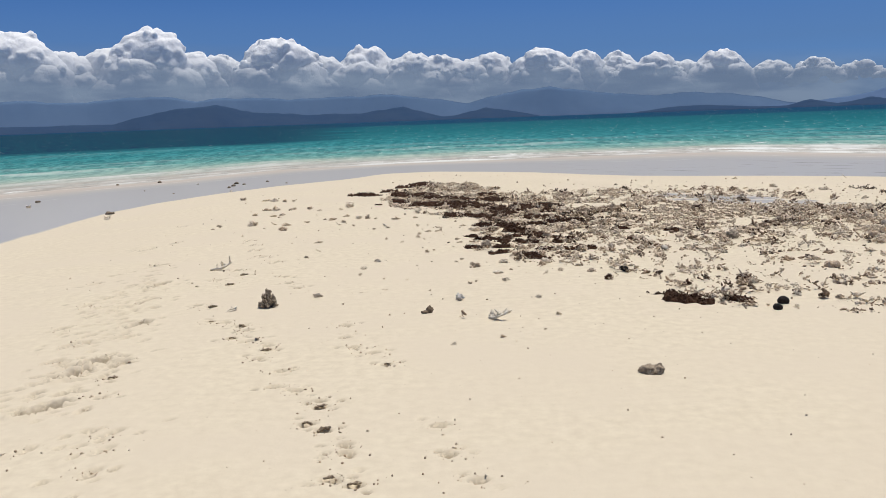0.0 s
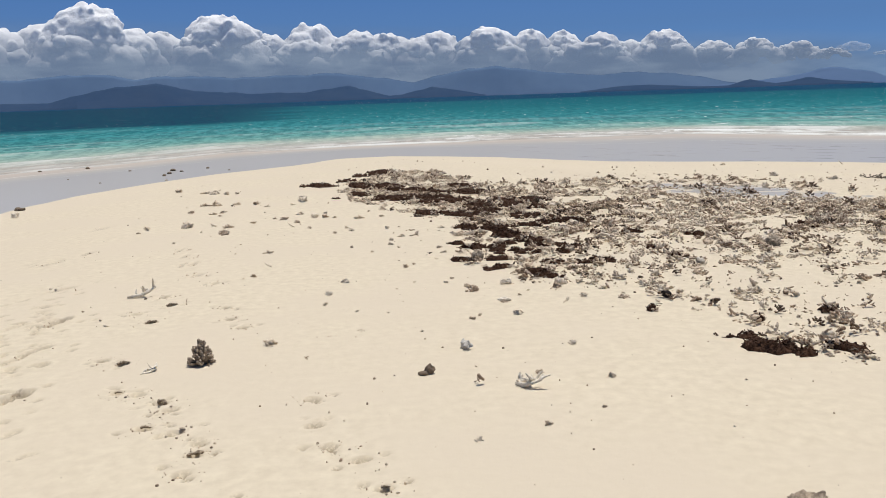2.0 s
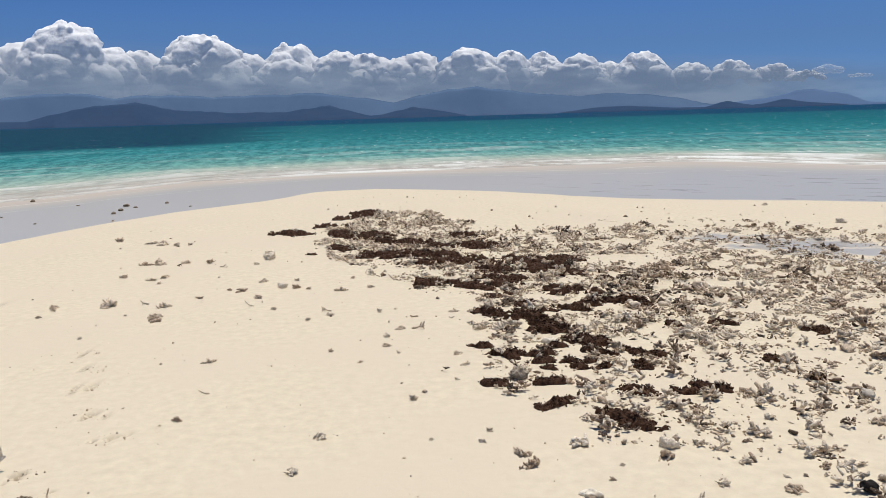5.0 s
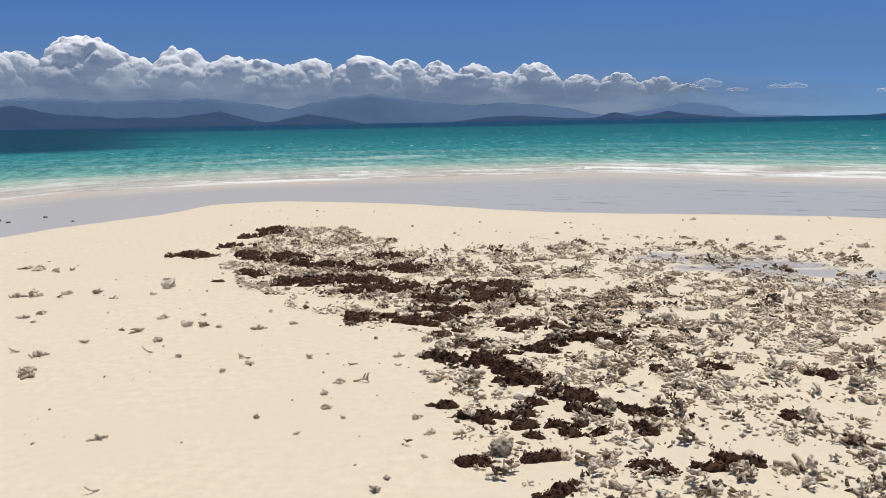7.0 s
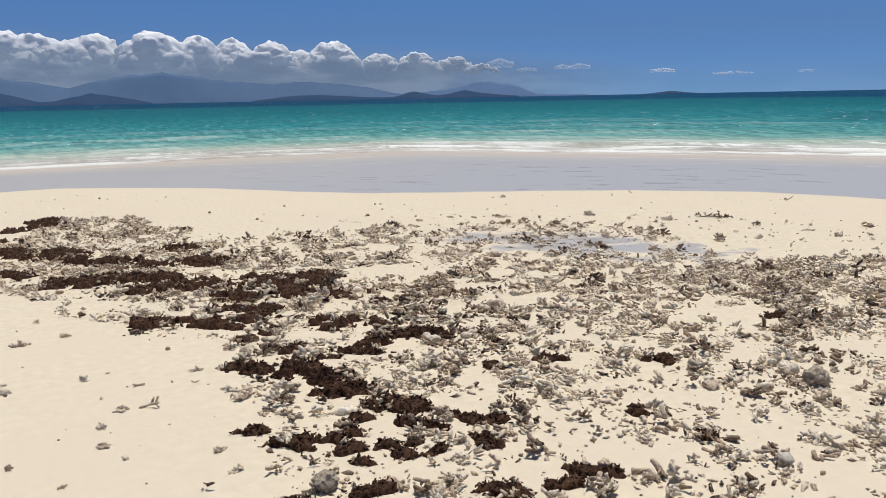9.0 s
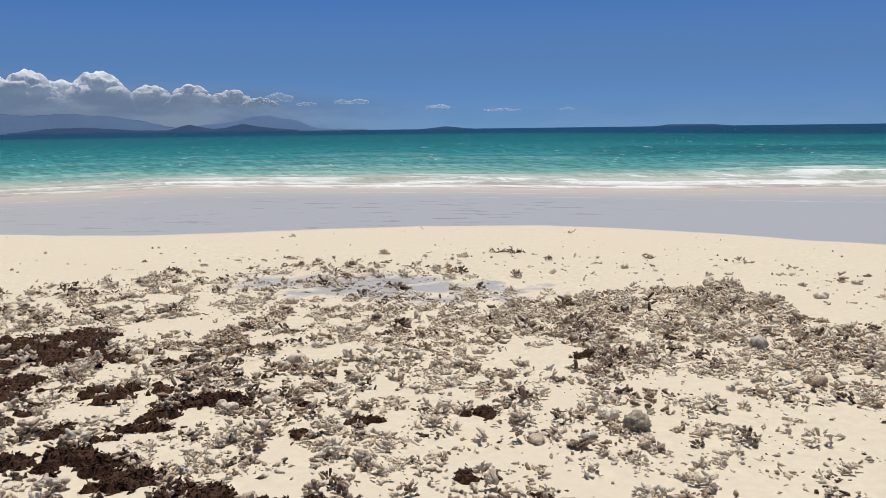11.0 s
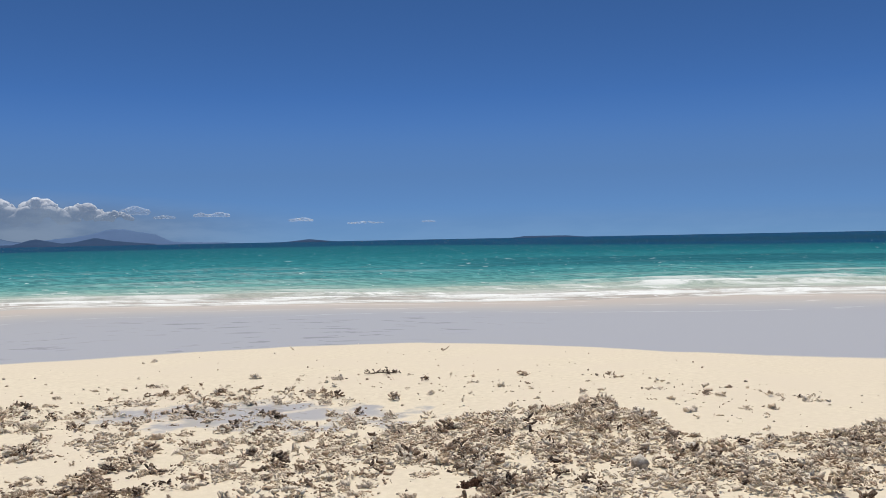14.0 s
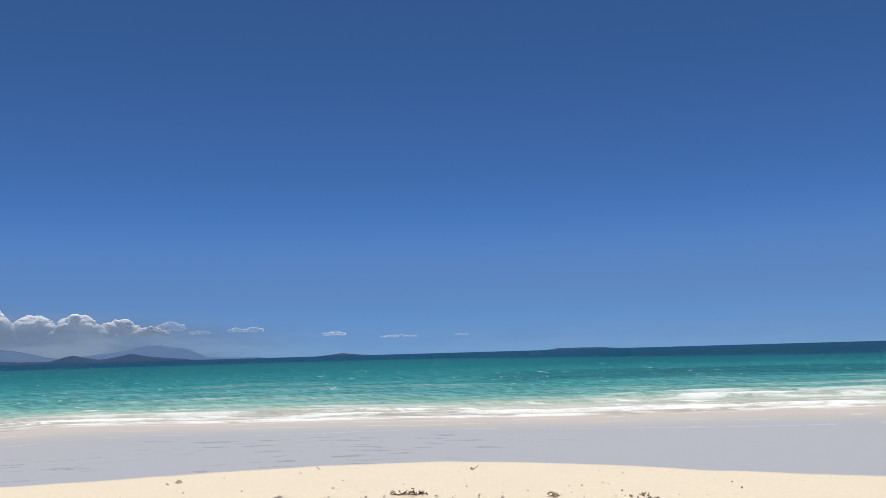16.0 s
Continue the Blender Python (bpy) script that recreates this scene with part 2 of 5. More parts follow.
WOOD = plain("driftwood", (0.10, 0.07, 0.05), (0.20, 0.15, 0.11), 30)
# the blue of distance haze is painted into these hill colours
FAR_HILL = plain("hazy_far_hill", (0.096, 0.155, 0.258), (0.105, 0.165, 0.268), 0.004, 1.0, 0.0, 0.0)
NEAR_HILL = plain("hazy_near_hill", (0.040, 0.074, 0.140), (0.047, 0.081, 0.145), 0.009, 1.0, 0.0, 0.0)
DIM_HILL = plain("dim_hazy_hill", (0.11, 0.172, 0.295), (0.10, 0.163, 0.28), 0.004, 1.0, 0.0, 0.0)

CLOUD, nt, ln, bs = material("cumulus", 1.0, 0.0)
bs.inputs["Base Color"].default_value = (0.80, 0.80, 0.80, 1)
bs.inputs["Subsurface Weight"].default_value, bs.inputs["Subsurface Scale"].default_value = 1.0, 13.0
bs.inputs["Subsurface Radius"].default_value = (1, 1, 1)
# faint glow imitates sunlight scattered inside the cloud
bs.inputs["Emission Color"].default_value = (0.62, 0.68, 0.82, 1)
bs.inputs["Emission Strength"].default_value = 0.11
pos = nt.new("ShaderNodeNewGeometry").outputs["Position"]
ln.new(bump(nt, ln, grain(nt, ln, pos, 0.035, 7, 0.6), 0.75, 16.0), bs.inputs["Normal"])

THIN, nt, ln, bs = material("thin_cloud", 1.0, 0.0)
bs.inputs["Base Color"].default_value = (0.9, 0.9, 0.9, 1)
# glow makes the thin vapour look sunlit
bs.inputs["Emission Color"].default_value = (0.8, 0.84, 0.92, 1)
bs.inputs["Emission Strength"].default_value = 0.2
pos = nt.new("ShaderNodeNewGeometry").outputs["Position"]
ln.new(calc(nt, ln, "MULTIPLY", step(nt, ln, grain(nt, ln, pos, 0.012, 3, 0.5), 0.0, 0.8), 0.36), bs.inputs["Alpha"])

# see-through glowing sheet material that stands in for haze
HAZE = bpy.data.materials.new("glowing_haze")
HAZE.use_nodes = True
nt, ln = HAZE.node_tree.nodes, HAZE.node_tree.links
nt.clear()
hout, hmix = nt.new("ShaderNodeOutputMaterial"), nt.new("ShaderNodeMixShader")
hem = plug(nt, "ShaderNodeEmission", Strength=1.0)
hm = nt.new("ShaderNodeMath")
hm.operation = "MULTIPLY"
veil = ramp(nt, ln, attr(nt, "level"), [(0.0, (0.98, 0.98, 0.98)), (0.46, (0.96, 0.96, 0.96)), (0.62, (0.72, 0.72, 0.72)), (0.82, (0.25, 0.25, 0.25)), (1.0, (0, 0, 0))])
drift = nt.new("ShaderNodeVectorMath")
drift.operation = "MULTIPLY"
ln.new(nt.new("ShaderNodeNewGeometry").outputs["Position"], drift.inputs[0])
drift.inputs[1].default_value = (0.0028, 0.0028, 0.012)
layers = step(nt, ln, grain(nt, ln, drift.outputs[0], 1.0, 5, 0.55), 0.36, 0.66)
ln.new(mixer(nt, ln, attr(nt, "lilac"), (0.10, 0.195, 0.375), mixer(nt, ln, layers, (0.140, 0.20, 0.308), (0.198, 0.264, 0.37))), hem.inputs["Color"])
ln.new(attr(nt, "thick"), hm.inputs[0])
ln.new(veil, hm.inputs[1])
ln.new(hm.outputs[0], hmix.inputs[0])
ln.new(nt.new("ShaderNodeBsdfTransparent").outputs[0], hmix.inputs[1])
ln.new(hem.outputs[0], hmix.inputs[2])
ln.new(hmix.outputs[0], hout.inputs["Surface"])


# ---- shape helpers ----
rng = np.random.default_rng(7)
LATTICE = rng.random((256, 256))


def rough_field(x, y, octaves=4, seed=0):
    """Smooth value noise, about -0.5 to 0.5."""
    total, amp, norm = np.zeros_like(x), 1.0, 0.0
    for o in range(octaves):
        u, v = x * 2 ** o + 17.3 * (o + seed), y * 2 ** o + 9.1 * (o + 2 * seed)
        i, j = np.floor(u).astype(int), np.floor(v).astype(int)
        f, g = u - i, v - j
        f, g = f * f * (3 - 2 * f), g * g * (3 - 2 * g)
        p = lambda di, dj: LATTICE[(i + di) % 256, (j + dj) % 256]
        total += amp * ((p(0, 0) * (1 - f) + p(1, 0) * f) * (1 - g) + (p(0, 1) * (1 - f) + p(1, 1) * f) * g - 0.5)
        norm += amp
        amp *= 0.5
    return total / norm


def smooth(v, lo, hi):
    t = np.clip((v - lo) / (hi - lo), 0, 1)
    return t * t * (3 - 2 * t)


def mesh_of(name, verts, faces, mat, smoothed=True, attrs=None):
    me = bpy.data.meshes.new(name)
    verts, faces = np.asarray(verts, dtype=np.float32), np.asarray(faces, dtype=np.int32)
    k = faces.shape[1]
    me.vertices.add(len(verts))
    me.vertices.foreach_set("co", verts.ravel())
    me.loops.add(faces.size)
    me.loops.foreach_set("vertex_index", faces.ravel())
    me.polygons.add(len(faces))
    me.polygons.foreach_set("loop_start", np.arange(0, faces.size, k, dtype=np.int32))
    me.update(calc_edges=True)
    me.polygons.foreach_set("use_smooth", np.full(len(faces), smoothed))
    for key, val in (attrs or {}).items():
        me.attributes.new(key, "FLOAT", "POINT").data.foreach_set("value", np.asarray(val, dtype=np.float32))
    me.materials.append(mat)
    return me


def grid_faces(nu, nv, close=False):
    u, v = np.meshgrid(np.arange(nu if close else nu - 1), np.arange(nv - 1), indexing="ij")
    u2 = (u + 1) % nu
    return np.stack([u * nv + v, u2 * nv + v, u2 * nv + v + 1, u * nv + v + 1], -1).reshape(-1, 4)


def ball(level):
    bm = bmesh.new()
    bmesh.ops.create_icosphere(bm, subdivisions=level, radius=1)
    v = np.array([w.co[:] for w in bm.verts])
    f = np.array([[w.index for w in p.verts] for p in bm.faces])
    bm.free()
    return v, f


BALLS = {k: ball(k) for k in (1, 2, 3)}


def lumpy(level, size, amount, freq, seed):
    """A ball pushed in and out by noise; size is three half-axes."""
    v, f = BALLS[level]
    d = np.array([noise.fractal(Vector(p * freq) + Vector((seed * 3.7, seed * 1.3, seed)), 0.8, 2.0, 4) for p in v])
    return v * (1 + amount * d)[:, None] * np.asarray(size), f


def tube(path, radii, sides=6, seed=0, knots=0.12):
    """A tapering twig along path with a rounded end."""
    r = np.random.default_rng(seed)
    path, vs, fs = np.asarray(path, float), [], []
    n = len(path)
    for i in range(n):
        d = path[min(i + 1, n - 1)] - path[max(i - 1, 0)]
        d /= np.linalg.norm(d) + 1e-9
        a1 = np.cross(d, (0.31, 0.87, 0.38))
        a1 /= np.linalg.norm(a1) + 1e-9
        b1 = np.cross(d, a1)
        for s in range(sides):
            t, q = 2 * math.pi * s / sides, radii[i] * (1 + knots * r.uniform(-1, 1))
            vs.append(path[i] + q * (math.cos(t) * a1 + math.sin(t) * b1))
    for i in range(n - 1):
        for s in range(sides):
            p, q = i * sides + s, i * sides + (s + 1) % sides
            fs += [(p, q, q + sides), (p, q + sides, p + sides)]
    d = path[-1] - path[-2]
    vs += [path[-1] + d / (np.linalg.norm(d) + 1e-9) * radii[-1] * 0.7, path[0]]
    for s in range(sides):
        fs += [((n - 1) * sides + s, (n - 1) * sides + (s + 1) % sides, len(vs) - 2), ((s + 1) % sides, s, len(vs) - 1)]
    return np.array(vs), np.array(fs)


def joined(pieces):
    vs, fs, base = [], [], 0
    for v, f in pieces:
        vs.append(v), fs.append(f + base)
        base += len(v)
    return np.concatenate(vs), np.concatenate(fs)


def fused(v, f, voxel, faces):
    """Melts overlapping solids into one skin of about that many faces."""
    me = bpy.data.meshes.new("melt")
    me.from_pydata([tuple(p) for p in v], [], [tuple(int(i) for i in p) for p in f])
    ob = bpy.data.objects.new("melt", me)
    scene.collection.objects.link(ob)
    m1 = ob.modifiers.new("skin", "REMESH")
    m1.mode, m1.voxel_size = "VOXEL", voxel
    m2 = ob.modifiers.new("tri", "TRIANGULATE")
    made = bpy.data.meshes.new_from_object(ob.evaluated_get(bpy.context.evaluated_depsgraph_get()))
    ob.modifiers.clear()
    ob.data = made
    m3 = ob.modifiers.new("thin", "DECIMATE")
    m3.ratio = min(1.0, faces / max(1, len(made.polygons)))
    made = bpy.data.meshes.new_from_object(ob.evaluated_get(bpy.context.evaluated_depsgraph_get()))
    made.calc_loop_triangles()
    vv = np.array([p.co[:] for p in made.vertices])
    ff = np.array([t.vertices[:] for t in made.loop_triangles])
    bpy.data.objects.remove(ob)
    bpy.data.meshes.remove(made), bpy.data.meshes.remove(me)
    return vv, ff


def craggy(v, f, amount, freq, seed):
    """Roughens a shape about its middle."""
    mid = v.mean(0)
    d = v - mid
    d /= np.linalg.norm(d, axis=1)[:, None] + 1e-9
    n = np.array([noise.fractal(Vector(p * freq) + Vector((seed, seed * 0.7, 0)), 0.7, 2.0, 3) for p in v])
    return v + d * (amount * n)[:, None], f


# ---- the bank: water's edge and foam edge as distances from the bank's middle ----
MID = (3.5, 8.0)
EDGE_ANGLE = [-180, -150, -120, -90, -70, -54, -48, -41, -35, -29, -25, -18, -14, -10, -6, -2, 2, 6, 12, 19, 25, 31, 36, 41, 46, 53, 60, 90, 120, 150, 180]
EDGE_FAR = [24, 15, 10.5, 9.3, 9.9, 11.3, 12.4, 14.2, 15.6, 16.9, 17.8, 19.0, 20.6, 20.6, 19.6, 18.4, 16.9, 16.0, 15.4, 15.1, 14.8, 14.4, 13.7, 13.0, 12.2, 11.5, 11.3, 11.4, 12.5, 16, 24]
FOAM_ANGLE = [-180, -110, -70, -40, -28, -19, -4, 3, 8, 14, 24, 39, 46, 58, 68, 110, 180]
FOAM_FAR = [40, 25, 24, 24.5, 25.8, 29.0, 29.6, 30.2, 30.4, 31.0, 28.0, 25.6, 25.2, 26.4, 27.6, 29, 40]


def polar(x, y):
    return np.degrees(np.arctan2(x - MID[0], y - MID[1])), np.hypot(x - MID[0], y - MID[1])


def shore(x, y):
    """0 at the water's edge, 1 at the foam's edge, below 0 on dry sand."""
    ang, r = polar(x, y)
    rw, rf = np.interp(ang, EDGE_ANGLE, EDGE_FAR), np.interp(ang, FOAM_ANGLE, FOAM_FAR)
    return (r - rw) / (rf - rw), r - rf


SEA_LEVEL = -0.25
CORAL_a = [(-2.7, 15.28, 0.1), (-2.66, 14.85, 0.08), (-2.19, 15.21, 0.22), (-3.54, 19.85, 0.22), (-2.97, 19.44, 0.24), (-2.56, 19.08, 0.18), (-1.63, 14.72, 0.18), (-2.54, 16.81, 0.13), (-2.19, 16.57, 0.13), (-1.44, 15.46, 0.12), (-1.11, 15.76, 0.15), (-0.9, 15.02, 0.08), (-0.66, 14.84, 0.07), (-0.72, 15.9, 0.15), (-0.62, 16.27, 0.09), (-0.45, 15.76, 0.08), (-0.19, 14.7, 0.09), (-0.88, 15.38, 0.11), (-0.04, 16.29, 0.09), (-0.12, 15.63, 0.15), (0.16, 15.74, 0.12), (0.33, 13.74, 0.09), (0.34, 13.49, 0.1), (0.58, 13.92, 0.11), (0.54, 14.34, 0.1), (0.16, 13.11, 0.06), (-0.06, 13.42, 0.07), (-0.88, 13.28, 0.12), (-0.76, 12.58, 0.06), (-0.81, 12.13, 0.08), (-0.0, 11.78, 0.1), (-0.09, 11.34, 0.09)]
CORAL_b = [(-0.08, 11.01, 0.06), (0.17, 10.79, 0.05), (0.39, 10.73, 0.03), (0.5, 12.32, 0.08), (0.58, 11.69, 0.04), (-2.04, 14.07, 0.07), (-1.78, 17.61, 0.14), (-2.54, 17.6, 0.18), (-2.07, 17.66, 0.16), (-1.58, 17.28, 0.11), (-1.1, 17.72, 0.22), (-1.15, 11.2, 0.06), (0.89, 14.47, 0.11), (1.04, 14.45, 0.12), (0.89, 11.78, 0.06), (0.84, 11.63, 0.06), (1.01, 11.46, 0.12), (1.03, 11.31, 0.13), (1.32, 11.56, 0.18), (1.69, 11.33, 0.13), (1.9, 11.47, 0.12), (1.46, 11.28, 0.04), (1.37, 11.12, 0.05), (1.24, 10.92, 0.07), (1.68, 10.87, 0.07), (1.84, 11.02, 0.09), (2.03, 11.23, 0.09), (2.12, 10.92, 0.13), (2.23, 10.52, 0.11), (1.3, 10.56, 0.1), (2.36, 11.38, 0.12), (2.37, 11.14, 0.08)]
CORAL_c = [(2.51, 11.33, 0.1), (-1.88, 15.25, 0.08), (-1.66, 15.08, 0.15), (-0.96, 16.26, 0.15), (-0.58, 15.84, 0.14), (-1.23, 15.84, 0.09), (-2.79, 19.28, 0.21), (-2.4, 17.63, 0.21), (-2.05, 16.36, 0.09), (-2.07, 16.71, 0.13), (-1.22, 17.4, 0.12), (-1.13, 17.9, 0.25), (-1.06, 20.12, 0.19), (-1.39, 19.88, 0.19), (0.44, 13.96, 0.11), (0.27, 14.58, 0.1), (1.01, 14.01, 0.13), (0.83, 13.21, 0.08), (0.78, 12.67, 0.06), (0.86, 12.97, 0.09), (1.19, 20.29, 0.12), (0.65, 9.37, 0.07), (1.19, 8.54, 0.06), (1.63, 9.18, 0.08), (1.49, 8.73, 0.04), (1.53, 9.8, 0.07), (0.97, 10.49, 0.08), (1.26, 9.29, 0.08), (0.86, 8.4, 0.07), (-0.07, 9.7, 0.06), (-0.32, 10.0, 0.13), (0.63, 10.22, 0.04)]
CORAL_d = [(-0.15, 14.54, 0.09), (-0.32, 14.39, 0.08), (0.84, 14.22, 0.08), (7.28, 18.18, 0.22), (7.22, 16.54, 0.14), (8.22, 17.15, 0.1), (8.86, 16.53, 0.21), (6.88, 22.06, 0.17), (4.95, 19.86, 0.1), (3.99, 20.55, 0.1), (4.06, 19.45, 0.13), (4.43, 19.74, 0.14), (7.17, 18.78, 0.11), (6.72, 19.15, 0.23), (9.5, 14.12, 0.12), (8.48, 13.48, 0.15), (8.98, 14.1, 0.18), (8.02, 13.84, 0.16), (9.22, 13.16, 0.19), (8.64, 13.27, 0.16), (8.45, 14.25, 0.14), (10.34, 19.2, 0.11), (9.03, 21.47, 0.1), (5.0, 11.58, 0.18), (5.07, 11.37, 0.17), (4.18, 12.42, 0.18), (4.72, 12.53, 0.13), (-8.57, 21.07, 0.16), (-5.34, 17.56, 0.21), (-2.66, 15.14, 0.11), (-1.61, 14.58, 0.15), (-4.69, 23.13, 0.1)]
CORAL_e = [(-2.38, 19.14, 0.1)]
# weed: both ends of each mat and its breadth
WEED_FAR = [(-0.28, 22.11, 0.02, 22.14, 0.78), (-0.56, 21.35, -0.37, 21.3, 0.29), (-0.48, 19.59, -0.28, 19.52, 0.39), (-0.09, 19.29, 0.24, 19.08, 0.56), (-0.39, 18.21, -0.23, 18.12, 0.4), (0.13, 18.7, 0.41, 18.44, 0.32), (0.43, 18.43, 0.8, 18.38, 0.44), (1.18, 18.89, 1.43, 18.93, 0.52), (-0.04, 17.63, 0.15, 17.41, 0.4), (0.16, 17.64, 0.54, 17.32, 0.57), (0.39, 17.66, 0.84, 17.43, 0.72), (0.79, 17.53, 1.12, 17.27, 0.5), (0.92, 16.97, 1.09, 16.81, 0.46), (1.18, 17.01, 1.36, 16.74, 0.64), (0.63, 16.98, 0.8, 16.87, 0.29), (0.87, 18.14, 1.15, 18, 0.3), (1.21, 18.12, 1.68, 17.89, 0.73), (1.33, 16.4, 1.64, 16.1, 0.44), (1.69, 16.69, 1.98, 16.53, 0.61), (2.04, 16.77, 2.34, 16.55, 0.53)]
WEED_MID = [(1.83, 16.3, 2.2, 15.9, 0.52), (1.24, 15.57, 1.5, 15.42, 0.33), (1.29, 15.88, 1.79, 15.59, 0.35), (1.69, 17.07, 2.38, 16.69, 0.26), (0.65, 15.76, 0.85, 15.64, 0.35), (0.87, 15.79, 1.04, 15.69, 0.18), (1, 15.56, 1.29, 15.39, 0.28), (1.78, 15.12, 2.13, 14.98, 0.43), (2.15, 15.03, 2.29, 14.95, 0.2), (2.41, 15.67, 2.5, 15.51, 0.16), (2.02, 14.56, 2.13, 14.51, 0.28), (1.71, 14.43, 1.97, 14.28, 0.18), (1.94, 14.5, 2.12, 14.48, 0.08), (2.2, 14.59, 2.49, 14.48, 0.26), (2.48, 14.45, 2.54, 14.42, 0.11), (1.43, 14.57, 1.57, 14.61, 0.13), (1.41, 15.08, 1.53, 15.01, 0.11), (4.81, 13.88, 4.89, 13.72, 0.28), (2.07, 14.71, 2.21, 14.54, 0.15), (2.23, 14.65, 2.35, 14.57, 0.13)]
WEED_NEAR = [(1.12, 14.31, 1.33, 14.11, 0.38), (1.31, 14.19, 1.52, 13.95, 0.34), (1.43, 13.93, 1.57, 13.77, 0.22), (1.46, 13.68, 1.67, 13.67, 0.25), (1.66, 13.43, 1.8, 13.36, 0.2), (1.77, 13.3, 1.88, 13.26, 0.21), (1.5, 13.29, 1.59, 13.26, 0.09), (1.65, 13.16, 1.79, 13.08, 0.1), (1.5, 12.91, 1.61, 12.84, 0.09), (1.15, 13.09, 1.24, 13.04, 0.23), (1.04, 13.14, 1.15, 13.12, 0.08), (1.25, 13.08, 1.36, 13.07, 0.15), (1.33, 12.98, 1.44, 12.91, 0.07), (1.39, 13.17, 1.48, 13.09, 0.07), (0.94, 13.36, 1.05, 13.31, 0.08), (1.79, 13.03, 1.89, 12.96, 0.07), (1.97, 13.12, 2.1, 12.94, 0.08), (1.98, 12.8, 2.04, 12.67, 0.09), (2.12, 12.98, 2.19, 12.95, 0.06)]
WEED_OUTER = [(2.48, 13.77, 2.54, 13.68, 0.1), (3.48, 13.41, 3.51, 13.29, 0.18), (3.39, 13.45, 3.4, 13.39, 0.09), (2.93, 12.37, 2.98, 12.32, 0.06), (2.71, 11.98, 2.82, 11.92, 0.04), (2.83, 12.79, 2.86, 12.69, 0.04), (2.75, 14.16, 2.8, 14.1, 0.08), (2.8, 13.73, 2.96, 13.66, 0.09), (-1.3, 19.8, -0.88, 19.59, 0.81), (-0.77, 20.36, -0.52, 20.53, 0.35), (-0.33, 18.11, -0.16, 18.07, 0.37), (-0.43, 19.32, -0.23, 19.27, 0.38), (-0.08, 19.1, 0.27, 18.87, 0.59), (-0.23, 21.62, 0.06, 21.7, 0.54)]
WEED_EDGE = [(1.47, 11.96, 1.63, 11.8, 0.18), (1.6, 11.81, 1.75, 11.64, 0.27), (1.72, 11.64, 1.86, 11.69, 0.09), (1.24, 12.06, 1.41, 12.16, 0.17), (1.23, 12.49, 1.43, 12.49, 0.08), (0.96, 12.52, 1.1, 12.5, 0.1), (2.19, 12.32, 2.34, 12.18, 0.09), (1.98, 12.21, 2.14, 12.22, 0.06), (1.73, 12.32, 1.98, 12.26, 0.06), (2.47, 9.79, 2.6, 9.74, 0.16), (2.51, 9.54, 2.62, 9.46, 0.27), (2.61, 9.47, 2.73, 9.42, 0.23), (2.71, 9.4, 2.84, 9.38, 0.2), (3.29, 10.29, 3.42, 10.23, 0.16), (3.01, 9.46, 3.11, 9.36, 0.16), (2.8, 10.13, 2.86, 10.12, 0.08), (2.2, 10.5, 2.24, 10.5, 0.03), (1.73, 12.3, 1.93, 12.2, 0.07), (2, 12.25, 2.05, 12.2, 0.07)]
FOOT_a = [(-1.33, 7.3, 1.0), (-1.45, 8.19, 1.0), (-1.54, 9.18, 1.0), (-1.8, 10.09, 0.8), (-1.95, 10.74, 1.0), (-2.35, 11.88, 0.8), (-2.98, 13.2, 0.8), (-2.79, 13.64, 0.8), (-3.33, 15.5, 0.8), (-2.29, 9.93, 0.5), (-2.1, 9.12, 0.6), (-2.64, 10.95, 0.5), (-1.81, 8.61, 0.6), (-1.73, 8.22, 0.5), (-1.11, 6.68, 0.3), (-0.73, 6.66, 0.3), (-0.67, 6.4, 0.3), (-1.46, 7.95, 0.9), (-1.26, 8.17, 0.6), (-0.79, 6.87, 0.4)]
PAW_a = [(0.16, 6.95), (0.26, 6.86), (0.39, 6.68), (0.41, 6.57), (0.38, 6.29), (0.49, 6.23), (-0.14, 7.56), (0.01, 7.49), (-0.17, 7.89), (0.17, 7.3), (0.19, 7.2), (-0.39, 8.5), (-0.39, 8.18), (-0.7, 8.71), (-1.18, 7.83), (-1.08, 7.44), (0.46, 7.96), (0.81, 6.9), (0.87, 6.54), (1.0, 6.26), (0.2, 8.4), (0.35, 8.24), (0.06, 9.0), (0.11, 8.65), (-0.82, 11.04), (-0.71, 10.69), (-0.58, 10.45), (-1.52, 12.8), (-1.34, 12.3), (-1.1, 11.9), (-1.81, 13.65), (-1.63, 13.2), (-1.28, 9.8), (-1.14, 9.73), (-1.0, 9.22), (-0.88, 9.18), (-0.72, 9.04), (-0.64, 8.94), (-0.54, 8.64), (-0.38, 8.38), (-1.39, 11.47), (-1.26, 11.18), (-1.44, 10.92), (-1.26, 10.66)]
FOOT = FOOT_a
PAW = PAW_a
POOL_MID, POOL_TURN = (5.35, 17.3), radians(54)


def pool_field(x, y):
    dx, dy = x - POOL_MID[0], y - POOL_MID[1]
    u, v = dx * math.cos(POOL_TURN) - dy * math.sin(POOL_TURN), dx * math.sin(POOL_TURN) + dy * math.cos(POOL_TURN)
    return 1 - (u / 2.5) ** 2 - (v / 1.1) ** 2


